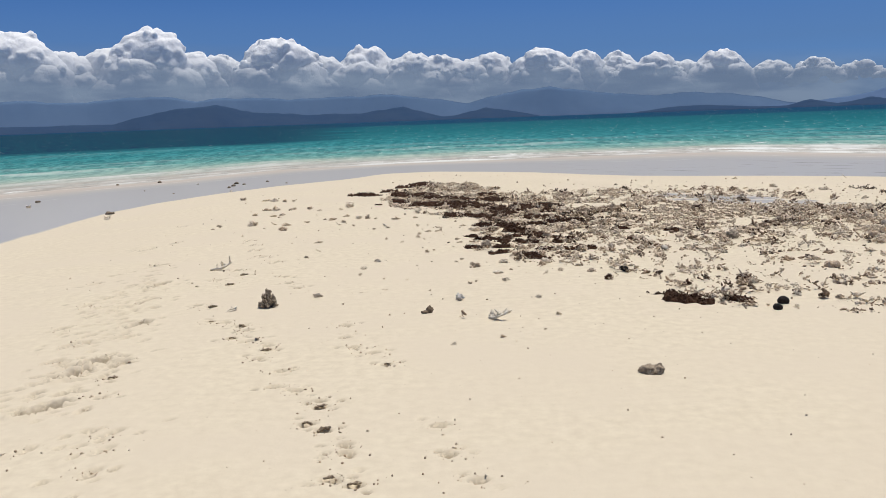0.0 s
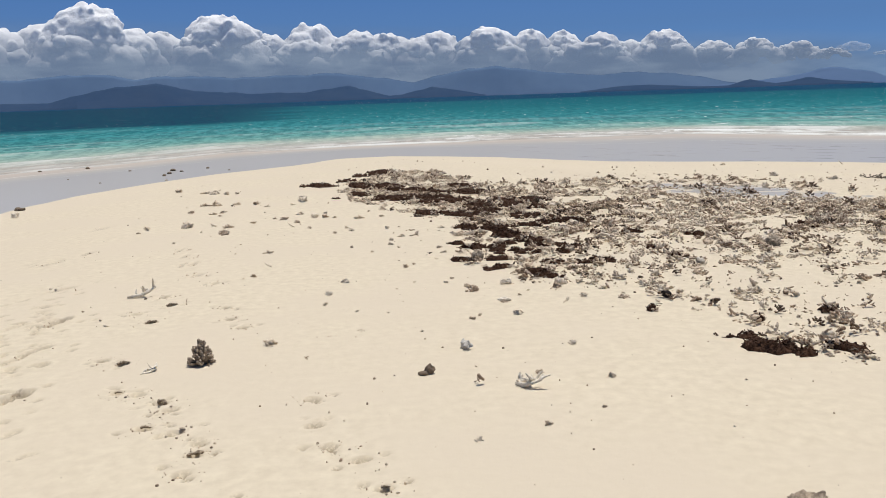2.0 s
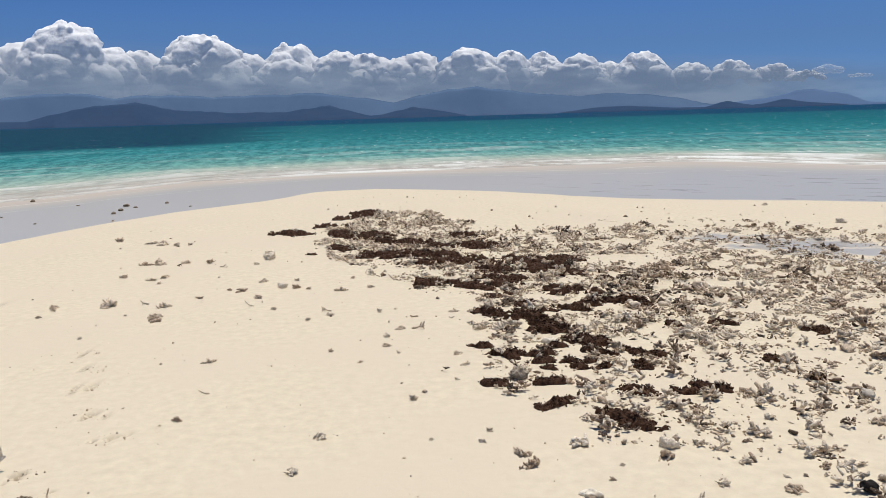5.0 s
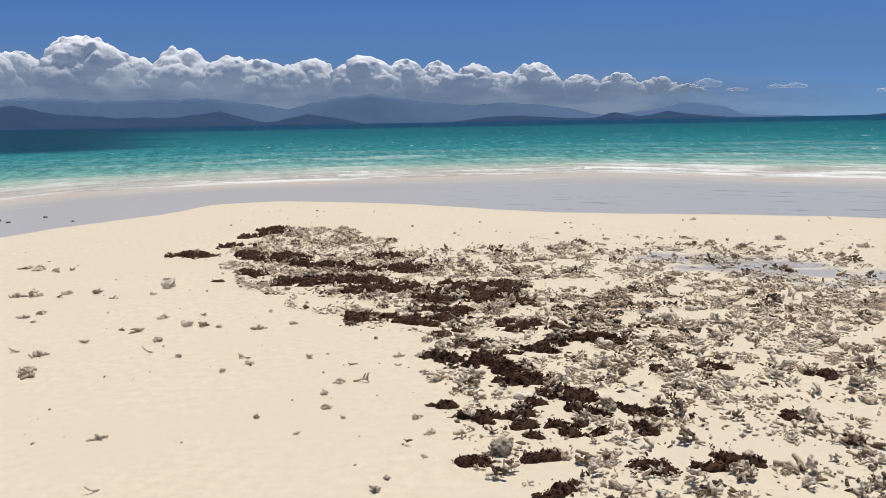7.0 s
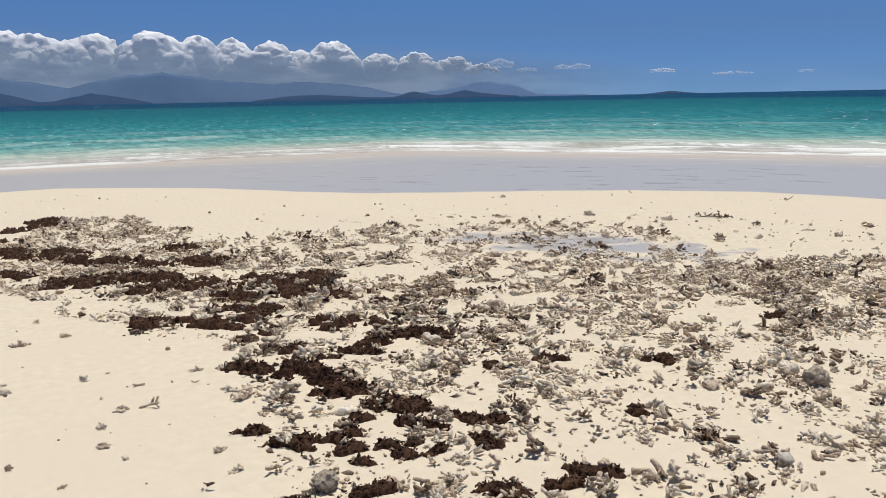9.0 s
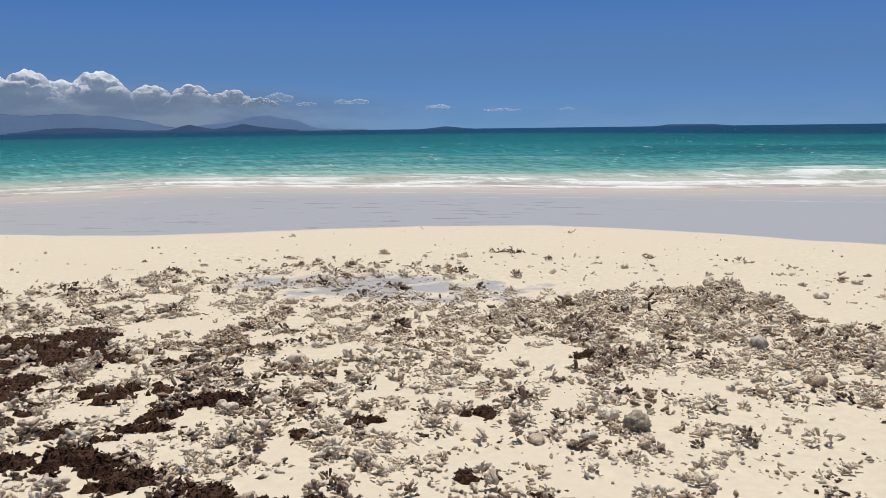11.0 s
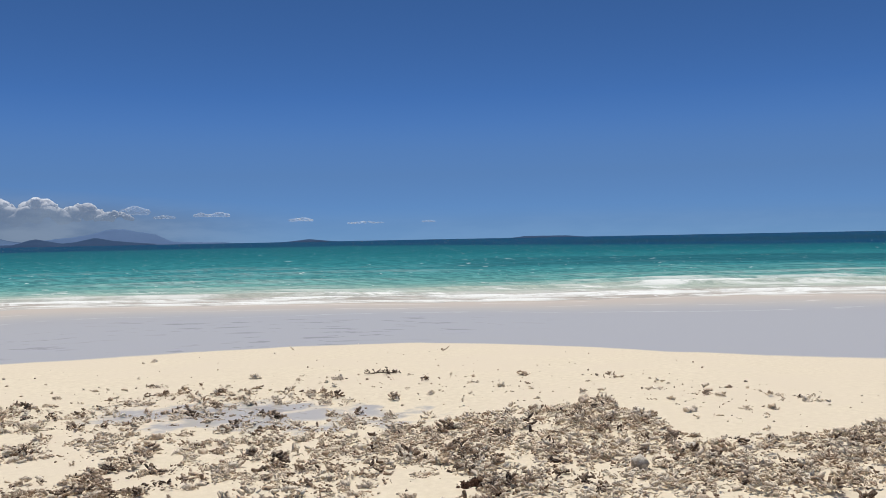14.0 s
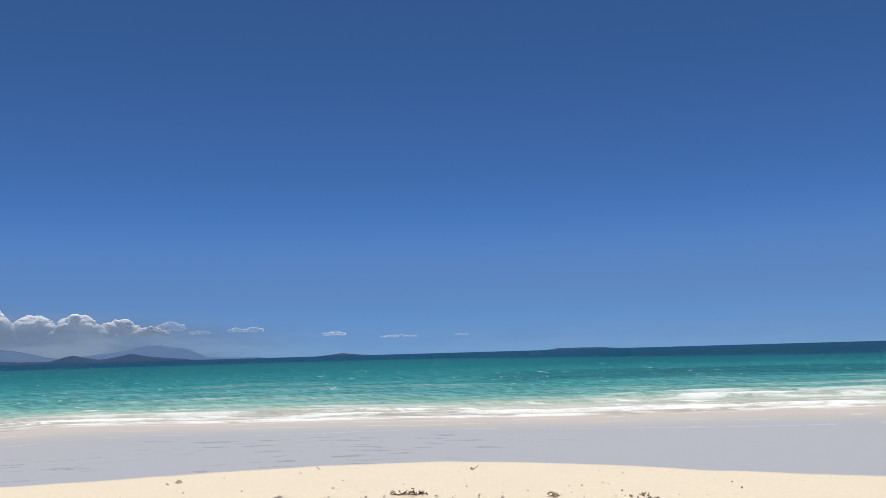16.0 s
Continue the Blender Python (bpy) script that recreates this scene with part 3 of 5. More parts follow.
def dent(x, y, z, cx, cy, turn, long, wide, deep, rim, shade=0.85):
    """Presses a hollow with a raised rim into z and paints its shade over the floor."""
    near = np.where((np.abs(x - cx) < 0.6) & (np.abs(y - cy) < 0.6))
    dx, dy = x[near] - cx, y[near] - cy
    u, v = dx * math.cos(turn) + dy * math.sin(turn), -dx * math.sin(turn) + dy * math.cos(turn)
    q = np.sqrt((u / long) ** 2 + (v / wide) ** 2) + 0.35 * rough_field(x[near] * 14, y[near] * 14, 3, 5)
    hollow_dark[near] = np.maximum(hollow_dark[near], (1 - smooth(q, 0.7, 1.05)) * shade)
    lean = 0.45 + 0.55 * smooth(dy / max(wide, 0.03), -0.8, 0.8)
    z[near] += -deep * lean * (1 - smooth(q, 0.72, 1.0)) + rim * np.exp(-((q - 1.2) / 0.16) ** 2) * (0.5 + rough_field(x[near] * 30, y[near] * 30, 2, 7))


def bank_height(x, y):
    s, d = shore(x, y)
    z = -0.08 * smooth(s, -0.35, 0.0) - 0.16 * np.clip(s, 0, 1) - 0.05 * np.clip(d, 0, 150)
    z = z + (0.05 * rough_field(x * 0.35, y * 0.35, 3) + 0.004 * rough_field(x * 2.4, y * 2.4, 3, 2)) * (1 - smooth(s, -0.2, 0.02))
    z = z - 0.03 * smooth(pool_field(x, y), -0.6, 0.8)
    return z


def spaced(lo, hi, fine, reach_lo, reach_hi):
    """Coordinates at an even fine step between lo and hi, then ever wider out to the reaches."""
    mid = np.arange(lo, hi, fine)
    out = [[], []]
    for k, (start, far) in enumerate(((lo, lo - reach_lo), (hi, reach_hi - hi))):
        step_now, run = fine, 0.0
        while run < far:
            step_now *= 1.06 if run < 25 else 1.25
            run += step_now
            out[k].append(run)
    return np.concatenate([lo - np.array(out[0][::-1]), mid, hi + np.array(out[1])])


gx, gy = spaced(-2.5, 1.1, 0.0195, -4800, 4800), spaced(6.1, 11.6, 0.0195, -4800, 4800)
GX, GY = np.meshgrid(gx, gy, indexing="ij")
GZ = bank_height(GX, GY)
# how dark each hollow's floor is painted
hollow_dark = np.zeros_like(GX)
near_bank = random.Random(3)
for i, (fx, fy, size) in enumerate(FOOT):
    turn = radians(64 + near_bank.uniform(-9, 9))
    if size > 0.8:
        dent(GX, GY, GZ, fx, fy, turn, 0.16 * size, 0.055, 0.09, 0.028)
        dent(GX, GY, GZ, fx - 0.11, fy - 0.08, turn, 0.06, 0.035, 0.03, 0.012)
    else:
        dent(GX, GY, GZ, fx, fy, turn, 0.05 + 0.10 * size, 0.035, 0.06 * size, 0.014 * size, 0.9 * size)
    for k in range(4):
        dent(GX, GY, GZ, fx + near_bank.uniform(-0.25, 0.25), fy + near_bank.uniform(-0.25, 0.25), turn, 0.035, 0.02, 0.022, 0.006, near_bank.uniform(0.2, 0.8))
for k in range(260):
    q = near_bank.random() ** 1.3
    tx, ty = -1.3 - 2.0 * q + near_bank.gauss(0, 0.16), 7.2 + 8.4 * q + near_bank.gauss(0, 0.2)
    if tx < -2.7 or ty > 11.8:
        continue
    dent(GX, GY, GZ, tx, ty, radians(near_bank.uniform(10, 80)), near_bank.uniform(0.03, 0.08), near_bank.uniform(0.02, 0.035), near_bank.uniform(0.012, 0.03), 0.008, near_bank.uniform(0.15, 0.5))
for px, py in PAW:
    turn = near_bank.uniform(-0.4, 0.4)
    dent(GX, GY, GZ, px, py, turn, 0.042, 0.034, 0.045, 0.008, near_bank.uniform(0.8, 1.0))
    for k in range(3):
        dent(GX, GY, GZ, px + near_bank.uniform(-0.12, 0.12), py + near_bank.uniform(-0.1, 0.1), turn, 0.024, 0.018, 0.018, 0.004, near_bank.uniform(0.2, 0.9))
S, D = shore(GX, GY)
ground = new("ground", mesh_of("ground", np.stack([GX, GY, GZ], -1).reshape(-1, 3), grid_faces(len(gx), len(gy)), SAND, True,
                               {"shore": S.ravel(), "arc": (np.radians(polar(GX, GY)[0]) * 18).ravel(), "pool": pool_field(GX, GY).ravel(), "rippled": (smooth(polar(GX, GY)[0], -4, 6) * (1 - smooth(polar(GX, GY)[0], 34, 46))).ravel(), "hollow_shade": hollow_dark.ravel()}))
tagged(ground, "pale coral sand bank, footprinted, wet and glossy towards the sea", "sand", kind="structure")


def bank_z(x, y):
    """Height of the built sand under a point or under many."""
    i, j = np.clip(np.searchsorted(gx, x) - 1, 0, len(gx) - 2), np.clip(np.searchsorted(gy, y) - 1, 0, len(gy) - 2)
    f, g = (x - gx[i]) / (gx[i + 1] - gx[i]), (y - gy[j]) / (gy[j + 1] - gy[j])
    return (GZ[i, j] * (1 - f) + GZ[i + 1, j] * f) * (1 - g) + (GZ[i, j + 1] * (1 - f) + GZ[i + 1, j + 1] * f) * g


# ---- the sea: rings round the bank, waves near the shore ----
ang = np.concatenate([np.arange(-72, 112, 0.6), np.arange(112, 288, 4.0)])
out = [-2.5]
while out[-1] < 4700:
    out.append(out[-1] + (0.13 if out[-1] < 22 else min(0.13 * 1.05 ** (len(out) - 188), 260)))
out = np.array(out)
A2, O2 = np.meshgrid(ang, out, indexing="ij")
R2 = np.interp((A2 + 180) % 360 - 180, FOAM_ANGLE, FOAM_FAR) * (1 - smooth(O2, 20, 120)) + 28.0 * smooth(O2, 20, 120) + O2
SX, SY = MID[0] + R2 * np.sin(np.radians(A2)), MID[1] + R2 * np.cos(np.radians(A2))
ARC = np.radians(A2) * (R2 * 0.5 + 14)
bend = 3.6 * rough_field(ARC * 0.05, O2 * 0.03, 4, 1)
swell = np.zeros_like(O2)
crest = np.zeros_like(O2)
az = np.degrees(np.arctan2(SX, SY - 8))
lively = 0.5 + 0.5 * smooth(az, -14, 6)
for where, high, wide in ((0.6, 0.04, 0.55), (2.1, 0.09, 0.7), (4.2, 0.16, 0.8), (7.0, 0.20, 0.9), (10.8, 0.20, 1.0), (16.5, 0.14, 1.5), (26.0, 0.12, 2.0), (37.0, 0.10, 2.4)):
    q = (O2 + bend * min(1, where / 9) - where) / wide
    strong = np.clip((0.85 if where < 3 else 0.45) + 2.6 * rough_field(ARC * (0.05 if where < 3 else 0.11), np.full_like(ARC, where), 3, 4), 0, 1)
    strong = strong * lively
    swell += high * strong * np.exp(-np.where(q < 0, q * 1.8, q * 0.8) ** 2)
    crest = np.maximum(crest, strong * np.exp(-np.where(q < 0, q * 0.85, q * 1.6) ** 2) * (1.0 if where < 9 else 0.8 if where < 12 else 0.35 if where < 20 else 0.15))
swell += 0.22 * smooth(O2, 6, 30) * (1 - smooth(O2, 150, 400)) * rough_field(ARC * 0.25, O2 * 0.6, 3, 3)
SZ = SEA_LEVEL + swell + 0.02 * rough_field(ARC * 0.4, O2 * 0.5, 2, 6) * (1 - smooth(O2, 0, 6)) - 0.10 * smooth(-O2, 0.2, 2.5)
reef = 1.3 * (1 - smooth(az, -16, -1)) * smooth(O2, 34, 60) * (1 - smooth(O2, 900, 1500))
reef = np.maximum(reef, 0.62 * smooth(az, 36, 50) * smooth(O2, 18, 34) * (1 - smooth(O2, 50, 66)))
reef = np.maximum(reef, 0.9 * smooth(az, 47, 60) * smooth(O2, 190, 220) * (1 - smooth(O2, 400, 600)))
sea = new("water", mesh_of("water", np.stack([SX, SY, SZ], -1).reshape(-1, 3), grid_faces(len(ang), len(out), True), SEA, True,
                           {"off": O2.ravel(), "arc": ARC.ravel(), "reef": reef.ravel(), "deepoff": (O2 * (1 + 1.3 * smooth(az, 38, 72) * smooth(O2, 60, 110))).ravel(), "crest": crest.ravel(), "lively": lively.ravel()}))
tagged(sea, "turquoise lagoon with white surf and dark reef patches", "sea", kind="structure")


# ---- hills and islands beyond the lagoon ----
def hills(name, far, profile, mat, label, seed, lift=0.0):
    """A ridge along a line of (bearing, height) in degrees, seen from the bank."""
    b0, b1 = profile[0][0], profile[-1][0]
    b = np.arange(b0, b1, 0.07)
    top = np.interp(b, [p[0] for p in profile], [p[1] for p in profile])
    top = np.maximum(top + 0.36 * np.minimum(top, 1) * rough_field(b * 0.75, np.full_like(b, seed), 5, seed), 0.0)
    rows = np.array([0, 0.12, 0.3, 0.5, 0.72, 0.9, 1.0, 0.5, 0.0])
    push = np.array([-190, -165, -130, -95, -55, -20, 0, 60, 130])
    B, K = np.meshgrid(b, np.arange(len(rows)), indexing="ij")
    gully = 16 * rough_field(B * 0.9, K * 0.35, 2, seed + 1)
    soft = np.convolve(np.pad(top, 12, mode="edge"), np.full(25, 1 / 25), "valid")
    slope = np.where(rows[None] > 0.95, top[:, None], np.minimum(soft, top + 0.03)[:, None])
    H = (far * np.tan(np.radians(slope)) * rows[None]) - 4 * (rows == 0)[None]
    rr = far + push[None] * np.clip(soft / 0.8, 0.15, 1)[:, None] + gully * ((rows > 0) & (rows < 1))[None]
    ob = new(name, mesh_of(name, np.stack([rr * np.sin(np.radians(B)), 8 + rr * np.cos(np.radians(B)), H + SEA_LEVEL], -1).reshape(-1, 3), grid_faces(len(b), len(rows)), mat, True))
    return tagged(ob, label, "hills", kind="structure")


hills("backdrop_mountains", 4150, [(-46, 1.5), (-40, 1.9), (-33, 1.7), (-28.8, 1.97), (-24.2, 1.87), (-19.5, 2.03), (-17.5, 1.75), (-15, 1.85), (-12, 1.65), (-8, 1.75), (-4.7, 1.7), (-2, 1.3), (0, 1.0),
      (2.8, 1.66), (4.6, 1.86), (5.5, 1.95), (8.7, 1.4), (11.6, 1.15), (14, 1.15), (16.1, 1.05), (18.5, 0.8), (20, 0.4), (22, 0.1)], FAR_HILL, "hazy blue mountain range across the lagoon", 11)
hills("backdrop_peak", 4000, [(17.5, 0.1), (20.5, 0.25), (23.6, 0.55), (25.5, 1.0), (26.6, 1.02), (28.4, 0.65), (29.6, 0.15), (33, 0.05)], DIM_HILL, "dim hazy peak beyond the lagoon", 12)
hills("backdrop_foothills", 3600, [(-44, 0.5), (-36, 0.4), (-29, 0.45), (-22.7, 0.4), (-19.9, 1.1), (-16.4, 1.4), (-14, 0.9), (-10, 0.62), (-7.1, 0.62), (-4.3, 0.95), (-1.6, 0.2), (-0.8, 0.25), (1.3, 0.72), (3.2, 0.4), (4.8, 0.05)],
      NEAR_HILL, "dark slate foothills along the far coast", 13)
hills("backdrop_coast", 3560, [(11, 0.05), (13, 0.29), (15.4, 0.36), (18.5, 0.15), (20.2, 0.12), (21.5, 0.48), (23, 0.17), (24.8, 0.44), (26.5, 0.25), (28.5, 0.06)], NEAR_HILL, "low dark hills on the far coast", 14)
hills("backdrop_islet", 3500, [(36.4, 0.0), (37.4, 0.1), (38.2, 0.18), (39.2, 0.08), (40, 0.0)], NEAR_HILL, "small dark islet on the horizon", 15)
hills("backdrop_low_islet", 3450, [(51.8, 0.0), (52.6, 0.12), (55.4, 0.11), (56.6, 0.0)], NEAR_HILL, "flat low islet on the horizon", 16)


# ---- clouds: heaped balls of vapour, each bank lobe a cloud ----
def cloud(bearing, top, width, base=1.5, far=4420, seed=0, flat=1.0):
    r = np.random.default_rng(seed)
    w, h0, h1 = far * math.tan(radians(width / 2)), far * math.tan(radians(base)), far * math.tan(radians(top))
    pieces, n = [], int(34 + 20 * width)
    for i in range(n):
        u = r.uniform(-1, 1)
        dome = h0 + (h1 - h0) * (1 - abs(u) ** 2.3 * (0.75 if flat == 1 else 1)) * (0.86 + 0.14 * r.random())
        size = (h1 - h0) * r.uniform(0.09, 0.28) * (1.15 if i % 3 else 0.5) * flat
        v = h0 + (dome - h0) * (r.random() ** 0.55) + (h1 - h0) * r.uniform(-0.12, 0.1)
        v = min(v, dome - size * 0.85)
        if flat != 1:
            size = (h1 - h0) * r.uniform(0.22, 0.42)
            v = max(h0 + size * 0.6, min(h0 + (dome - h0) * r.random(), dome - size))
        deep = r.uniform(-0.5, 0.9) * w * 0.5
        ball_v, ball_f = lumpy(3 if size > 26 else 2, (size * 1.15, size, size * 0.92), 0.26, 1.5, seed + i * 0.37)
        pieces.append((ball_v + np.array((u * w, deep - (h1 - v) * 0.25, v)), ball_f))
        if flat == 1:
            for k in range(7):
                t, p, q = r.uniform(-0.4, 3.5), r.uniform(-1.4, 0.3), size * r.uniform(0.12, 0.36)
                ball_v, ball_f = lumpy(1, (q, q, q * 0.9), 0.22, 1.5, seed + i * 0.37 + k)
                pieces.append((ball_v + np.array((u * w + size * 1.1 * math.cos(t) * math.cos(p), deep - (h1 - v) * 0.25 + size * math.sin(p), v + size * 0.92 * math.sin(t) * math.cos(p))), ball_f))
    c, s = math.cos(radians(bearing)), math.sin(radians(bearing))

    def skin(some, faces):
        v, f = fused(*joined(some), 6.5 if width > 2 else 3.0, faces)
        edges = np.concatenate([f[:, [0, 1]], f[:, [1, 2]], f[:, [2, 0]]])
        near, count = np.zeros_like(v), np.zeros(len(v))
        np.add.at(near, edges[:, 0], v[edges[:, 1]])
        np.add.at(count, edges[:, 0], 1)
        v = 0.6 * v + 0.4 * near / np.maximum(count, 1)[:, None]
        v[:, 1] += far
        return np.stack([v[:, 0] * c + v[:, 1] * s, -v[:, 0] * s + v[:, 1] * c + 8, v[:, 2]], -1), f

    if flat != 1:
        ob = new("cloud", mesh_of("cloud", *skin(pieces, 1500), THIN))
    else:
        ob = new("cloud")
        ob.matrix_world = Matrix.Translation((far * s, far * c + 8, h0))
        half = h0 + 0.5 * (h1 - h0)
        for name, some, faces in (("crown", [q for q in pieces if q[0][:, 2].mean() > half], 3800), ("base", [q for q in pieces if q[0][:, 2].mean() <= half], 1800)):
            v, f = skin(some, faces)
            new(name, mesh_of(name, v - np.array((far * s, far * c + 8, h0)), f, CLOUD)).parent = ob
    return tagged(ob, "white cumulus heap with a grey flat base" if top > 2.6 else "small pale fair-weather cloud", "cloud", "clouds over the coast")


BANK = [(-40, 5.6, 6), (-34.5, 5.2, 5), (-31, 5.6, 4.5), (-27.8, 5.95, 4.2), (-25.2, 4.85, 3.5), (-22.6, 5.05, 3.2), (-20.3, 6.2, 3.9), (-18.0, 5.05, 3.0), (-16.0, 4.5, 3.2), (-12.2, 5.65, 4.2),
        (-9.6, 4.55, 3.0), (-6.4, 4.88, 3.6), (-3.5, 4.5, 3.2), (-1.6, 4.3, 3.0), (1.4, 4.35, 3.2), (4.9, 4.5, 3.6), (7.6, 4.05, 2.6), (10.0, 4.05, 2.2), (12.3, 3.7, 2.8), (16.2, 3.75, 3.2),
        (19.3, 3.0, 2.8), (21.8, 3.05, 2.6), (24.2, 2.72, 2.4), (13.9, 3.3, 3), (26.0, 2.2, 2.2)]
BANK += [(k * 3.1 - 38, 3.9 - max(0, k * 3.1 - 38) * 0.055, 5.2) for k in range(0, 18, 2)]
for i, (b, top, width) in enumerate(BANK):
    cloud(b, top, width, 1.3 if b < 18 else 1.6, 4470 + 50 * (i % 3), 100 + i)
for i, (b, top, width, base) in enumerate([(27.2, 2.52, 1.5, 1.95), (29.0, 1.9, 1.3, 1.65), (31.3, 2.05, 0.9, 1.75), (32.4, 2.08, 1.2, 1.75), (37.7, 1.66, 1.5, 1.38), (42.0, 1.37, 2.6, 1.15), (46.2, 1.34, 0.9, 1.18)]):
    cloud(b, top, width, base, 4450, 200 + i, 2.0)

hb, hh = np.linspace(-70, 110, 160), np.linspace(0, 1, 14)
HB, HL = np.meshgrid(hb, hh, indexing="ij")


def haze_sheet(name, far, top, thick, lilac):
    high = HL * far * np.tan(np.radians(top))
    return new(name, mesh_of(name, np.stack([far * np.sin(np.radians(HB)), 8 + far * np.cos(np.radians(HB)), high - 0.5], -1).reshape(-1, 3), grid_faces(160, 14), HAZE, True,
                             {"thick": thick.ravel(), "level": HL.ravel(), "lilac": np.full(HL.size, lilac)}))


# added sheet whose blue glow evens out the low sky
tagged(haze_sheet("backdrop_far_haze", 4760, np.full_like(HB, 9.5), np.full_like(HB, 0.72), 0.0), "glowing pale blue sheet that tints the low sky", "haze", kind="structure")
# glowing veil painted as haze over the cloud bases
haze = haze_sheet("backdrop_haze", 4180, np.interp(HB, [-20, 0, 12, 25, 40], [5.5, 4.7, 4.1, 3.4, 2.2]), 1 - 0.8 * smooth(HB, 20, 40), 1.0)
tagged(haze, "glowing lilac sheet painted as sea haze under the cloud bank", "haze", kind="structure")


# ---- coral pieces ----
def finger(seed, long=1.0, thick=0.13, stubs=2, sides=6, segments=4):
    """A broken finger of branching coral lying along x, about 1 long, with short side stubs."""
    r = np.random.default_rng(seed)
    path = [np.array((-long / 2, 0, 0.0))]
    way = np.array((1.0, r.uniform(-0.3, 0.3), r.uniform(-0.1, 0.2)))
    for k in range(segments):
        way = way + r.uniform(-0.34, 0.34, 3) * np.array((0.5, 1, 0.7))
        path.append(path[-1] + way / np.linalg.norm(way) * long / segments)
    radii = [thick * q * r.uniform(0.75, 1.3) for q in np.linspace(1.0, 0.72, segments + 1)]
    radii[0] *= 0.85
    pieces = [tube(path, radii, sides, seed, 0.2)]
    for k in range(stubs):
        root = path[1 + int(r.integers(segments - 1))] if segments > 1 else path[1]
        t = r.uniform(0, 6.28)
        out_way = np.array((r.uniform(0.2, 0.9), math.cos(t), math.sin(t)))
        tip = root + out_way / np.linalg.norm(out_way) * long * r.uniform(0.2, 0.42)
        pieces.append(tube([root, tip], [thick * 0.85, thick * 0.68], 4, seed + k, 0.2))
    return joined(pieces)


def tuft(seed, arms=13, high=0.14):
    """A low heap of broken coral fingers, about 1 across, lying on z = 0."""
    r = np.random.default_rng(seed)
    pieces = []
    for k in range(arms):
        v, f = finger(seed * 31 + k, 1.0, 0.15 + 0.04 * (k % 3), 1, 5, 2)
        t, q = r.uniform(0, 6.28), r.random() ** 0.7
        turn = np.array(Euler((r.uniform(0, 6.28), r.normal(-0.25 * (1 - q), 0.35), t + r.normal(0, 0.8)), "XYZ").to_matrix())
        pieces.append(((v * r.uniform(0.24, 0.42)) @ turn.T + np.array((0.36 * q * math.cos(t), 0.28 * q * math.sin(t), 0.05 + high * (1 - q) * r.uniform(0.6, 1.3))), f))
    v, f = joined(pieces)
    v[:, 2] = np.maximum(v[:, 2], -0.05)
    return v, f


def knob_coral(seed, lumps=9, level=1):
    """A nubbly chunk of coral, about 1 across."""
    r = np.random.default_rng(seed)
    pieces = [lumpy(level, (0.36, 0.27, 0.2), 0.3, 2.0, seed)]
    pieces[0][0][:, 2] += 0.12
    for k in range(lumps):
        t, h = r.uniform(0, 6.28), r.uniform(0.02, 0.26)
        q = r.uniform(0.09, 0.19)
        v, f = lumpy(level, (q, q, q * r.uniform(0.8, 1.4)), 0.3, 2.2, seed + k)
        pieces.append((v + np.array((0.34 * math.cos(t) * r.uniform(0.5, 1), 0.28 * math.sin(t) * r.uniform(0.5, 1), h)), f))
    return joined(pieces)


def scatter(kit, which, x, y, z, size, yaw, lean, nod):
    """Many copies of the kit's pieces in one go; also tells which copy each corner belongs to."""
    cy, sy, cl, sl, cn, sn = np.cos(yaw), np.sin(yaw), np.cos(lean), np.sin(lean), np.cos(nod), np.sin(nod)
    o = np.zeros_like(yaw)
    turn = np.stack([np.stack([cy, -sy, o], -1), np.stack([sy, cy, o], -1), np.stack([o, o, o + 1], -1)], 1)
    roll_m = np.stack([np.stack([o + 1, o, o], -1), np.stack([o, cl, -sl], -1), np.stack([o, sl, cl], -1)], 1)
    nod_m = np.stack([np.stack([cn, o, sn], -1), np.stack([o, o + 1, o], -1), np.stack([-sn, o, cn], -1)], 1)
    m = turn @ nod_m @ roll_m * size[:, None, None]
    vs, fs, owner, base = [], [], [], 0
    for k, (v, f) in enumerate(kit):
        mine = np.where(which == k)[0]
        if not len(mine):
            continue
        w = np.einsum("nij,vj->nvi", m[mine], v) + np.stack([x[mine], y[mine], z[mine]], -1)[:, None]
        vs.append(w.reshape(-1, 3))
        fs.append((f[None] + (np.arange(len(mine)) * len(v))[:, None, None] + base).reshape(-1, 3))
        owner.append(np.repeat(mine, len(v)))
        base += len(mine) * len(v)
    return np.concatenate(vs), np.concatenate(fs), np.concatenate(owner)


SHAPES = [tuft(300 + k, 11 + k % 6, 0.12 + 0.05 * (k % 4)) for k in range(10)] + [craggy(*fused(*knob_coral(330 + k, 9 + k % 4, 2), 0.034, 900), 0.03, 9.0, k) for k in range(3)]
SHAPES += [finger(350 + k, 1.0, 0.07, 3, 7, 5) for k in range(4)]
SHAPES = [(v + np.array((0, 0, 0.05 if k > 12 else 0.0)), f) for k, (v, f) in enumerate(SHAPES)]
SHAPE_MESH = [mesh_of("coral_fragment", v, f, FRAGMENT) for v, f in SHAPES]
DESCRIPTION = ["tangled tuft of pale broken coral fingers on sand"] * 10 + ["nubbly grey-brown coral chunk lying on sand"] * 3 + ["thin broken coral stick lying on sand"] * 4


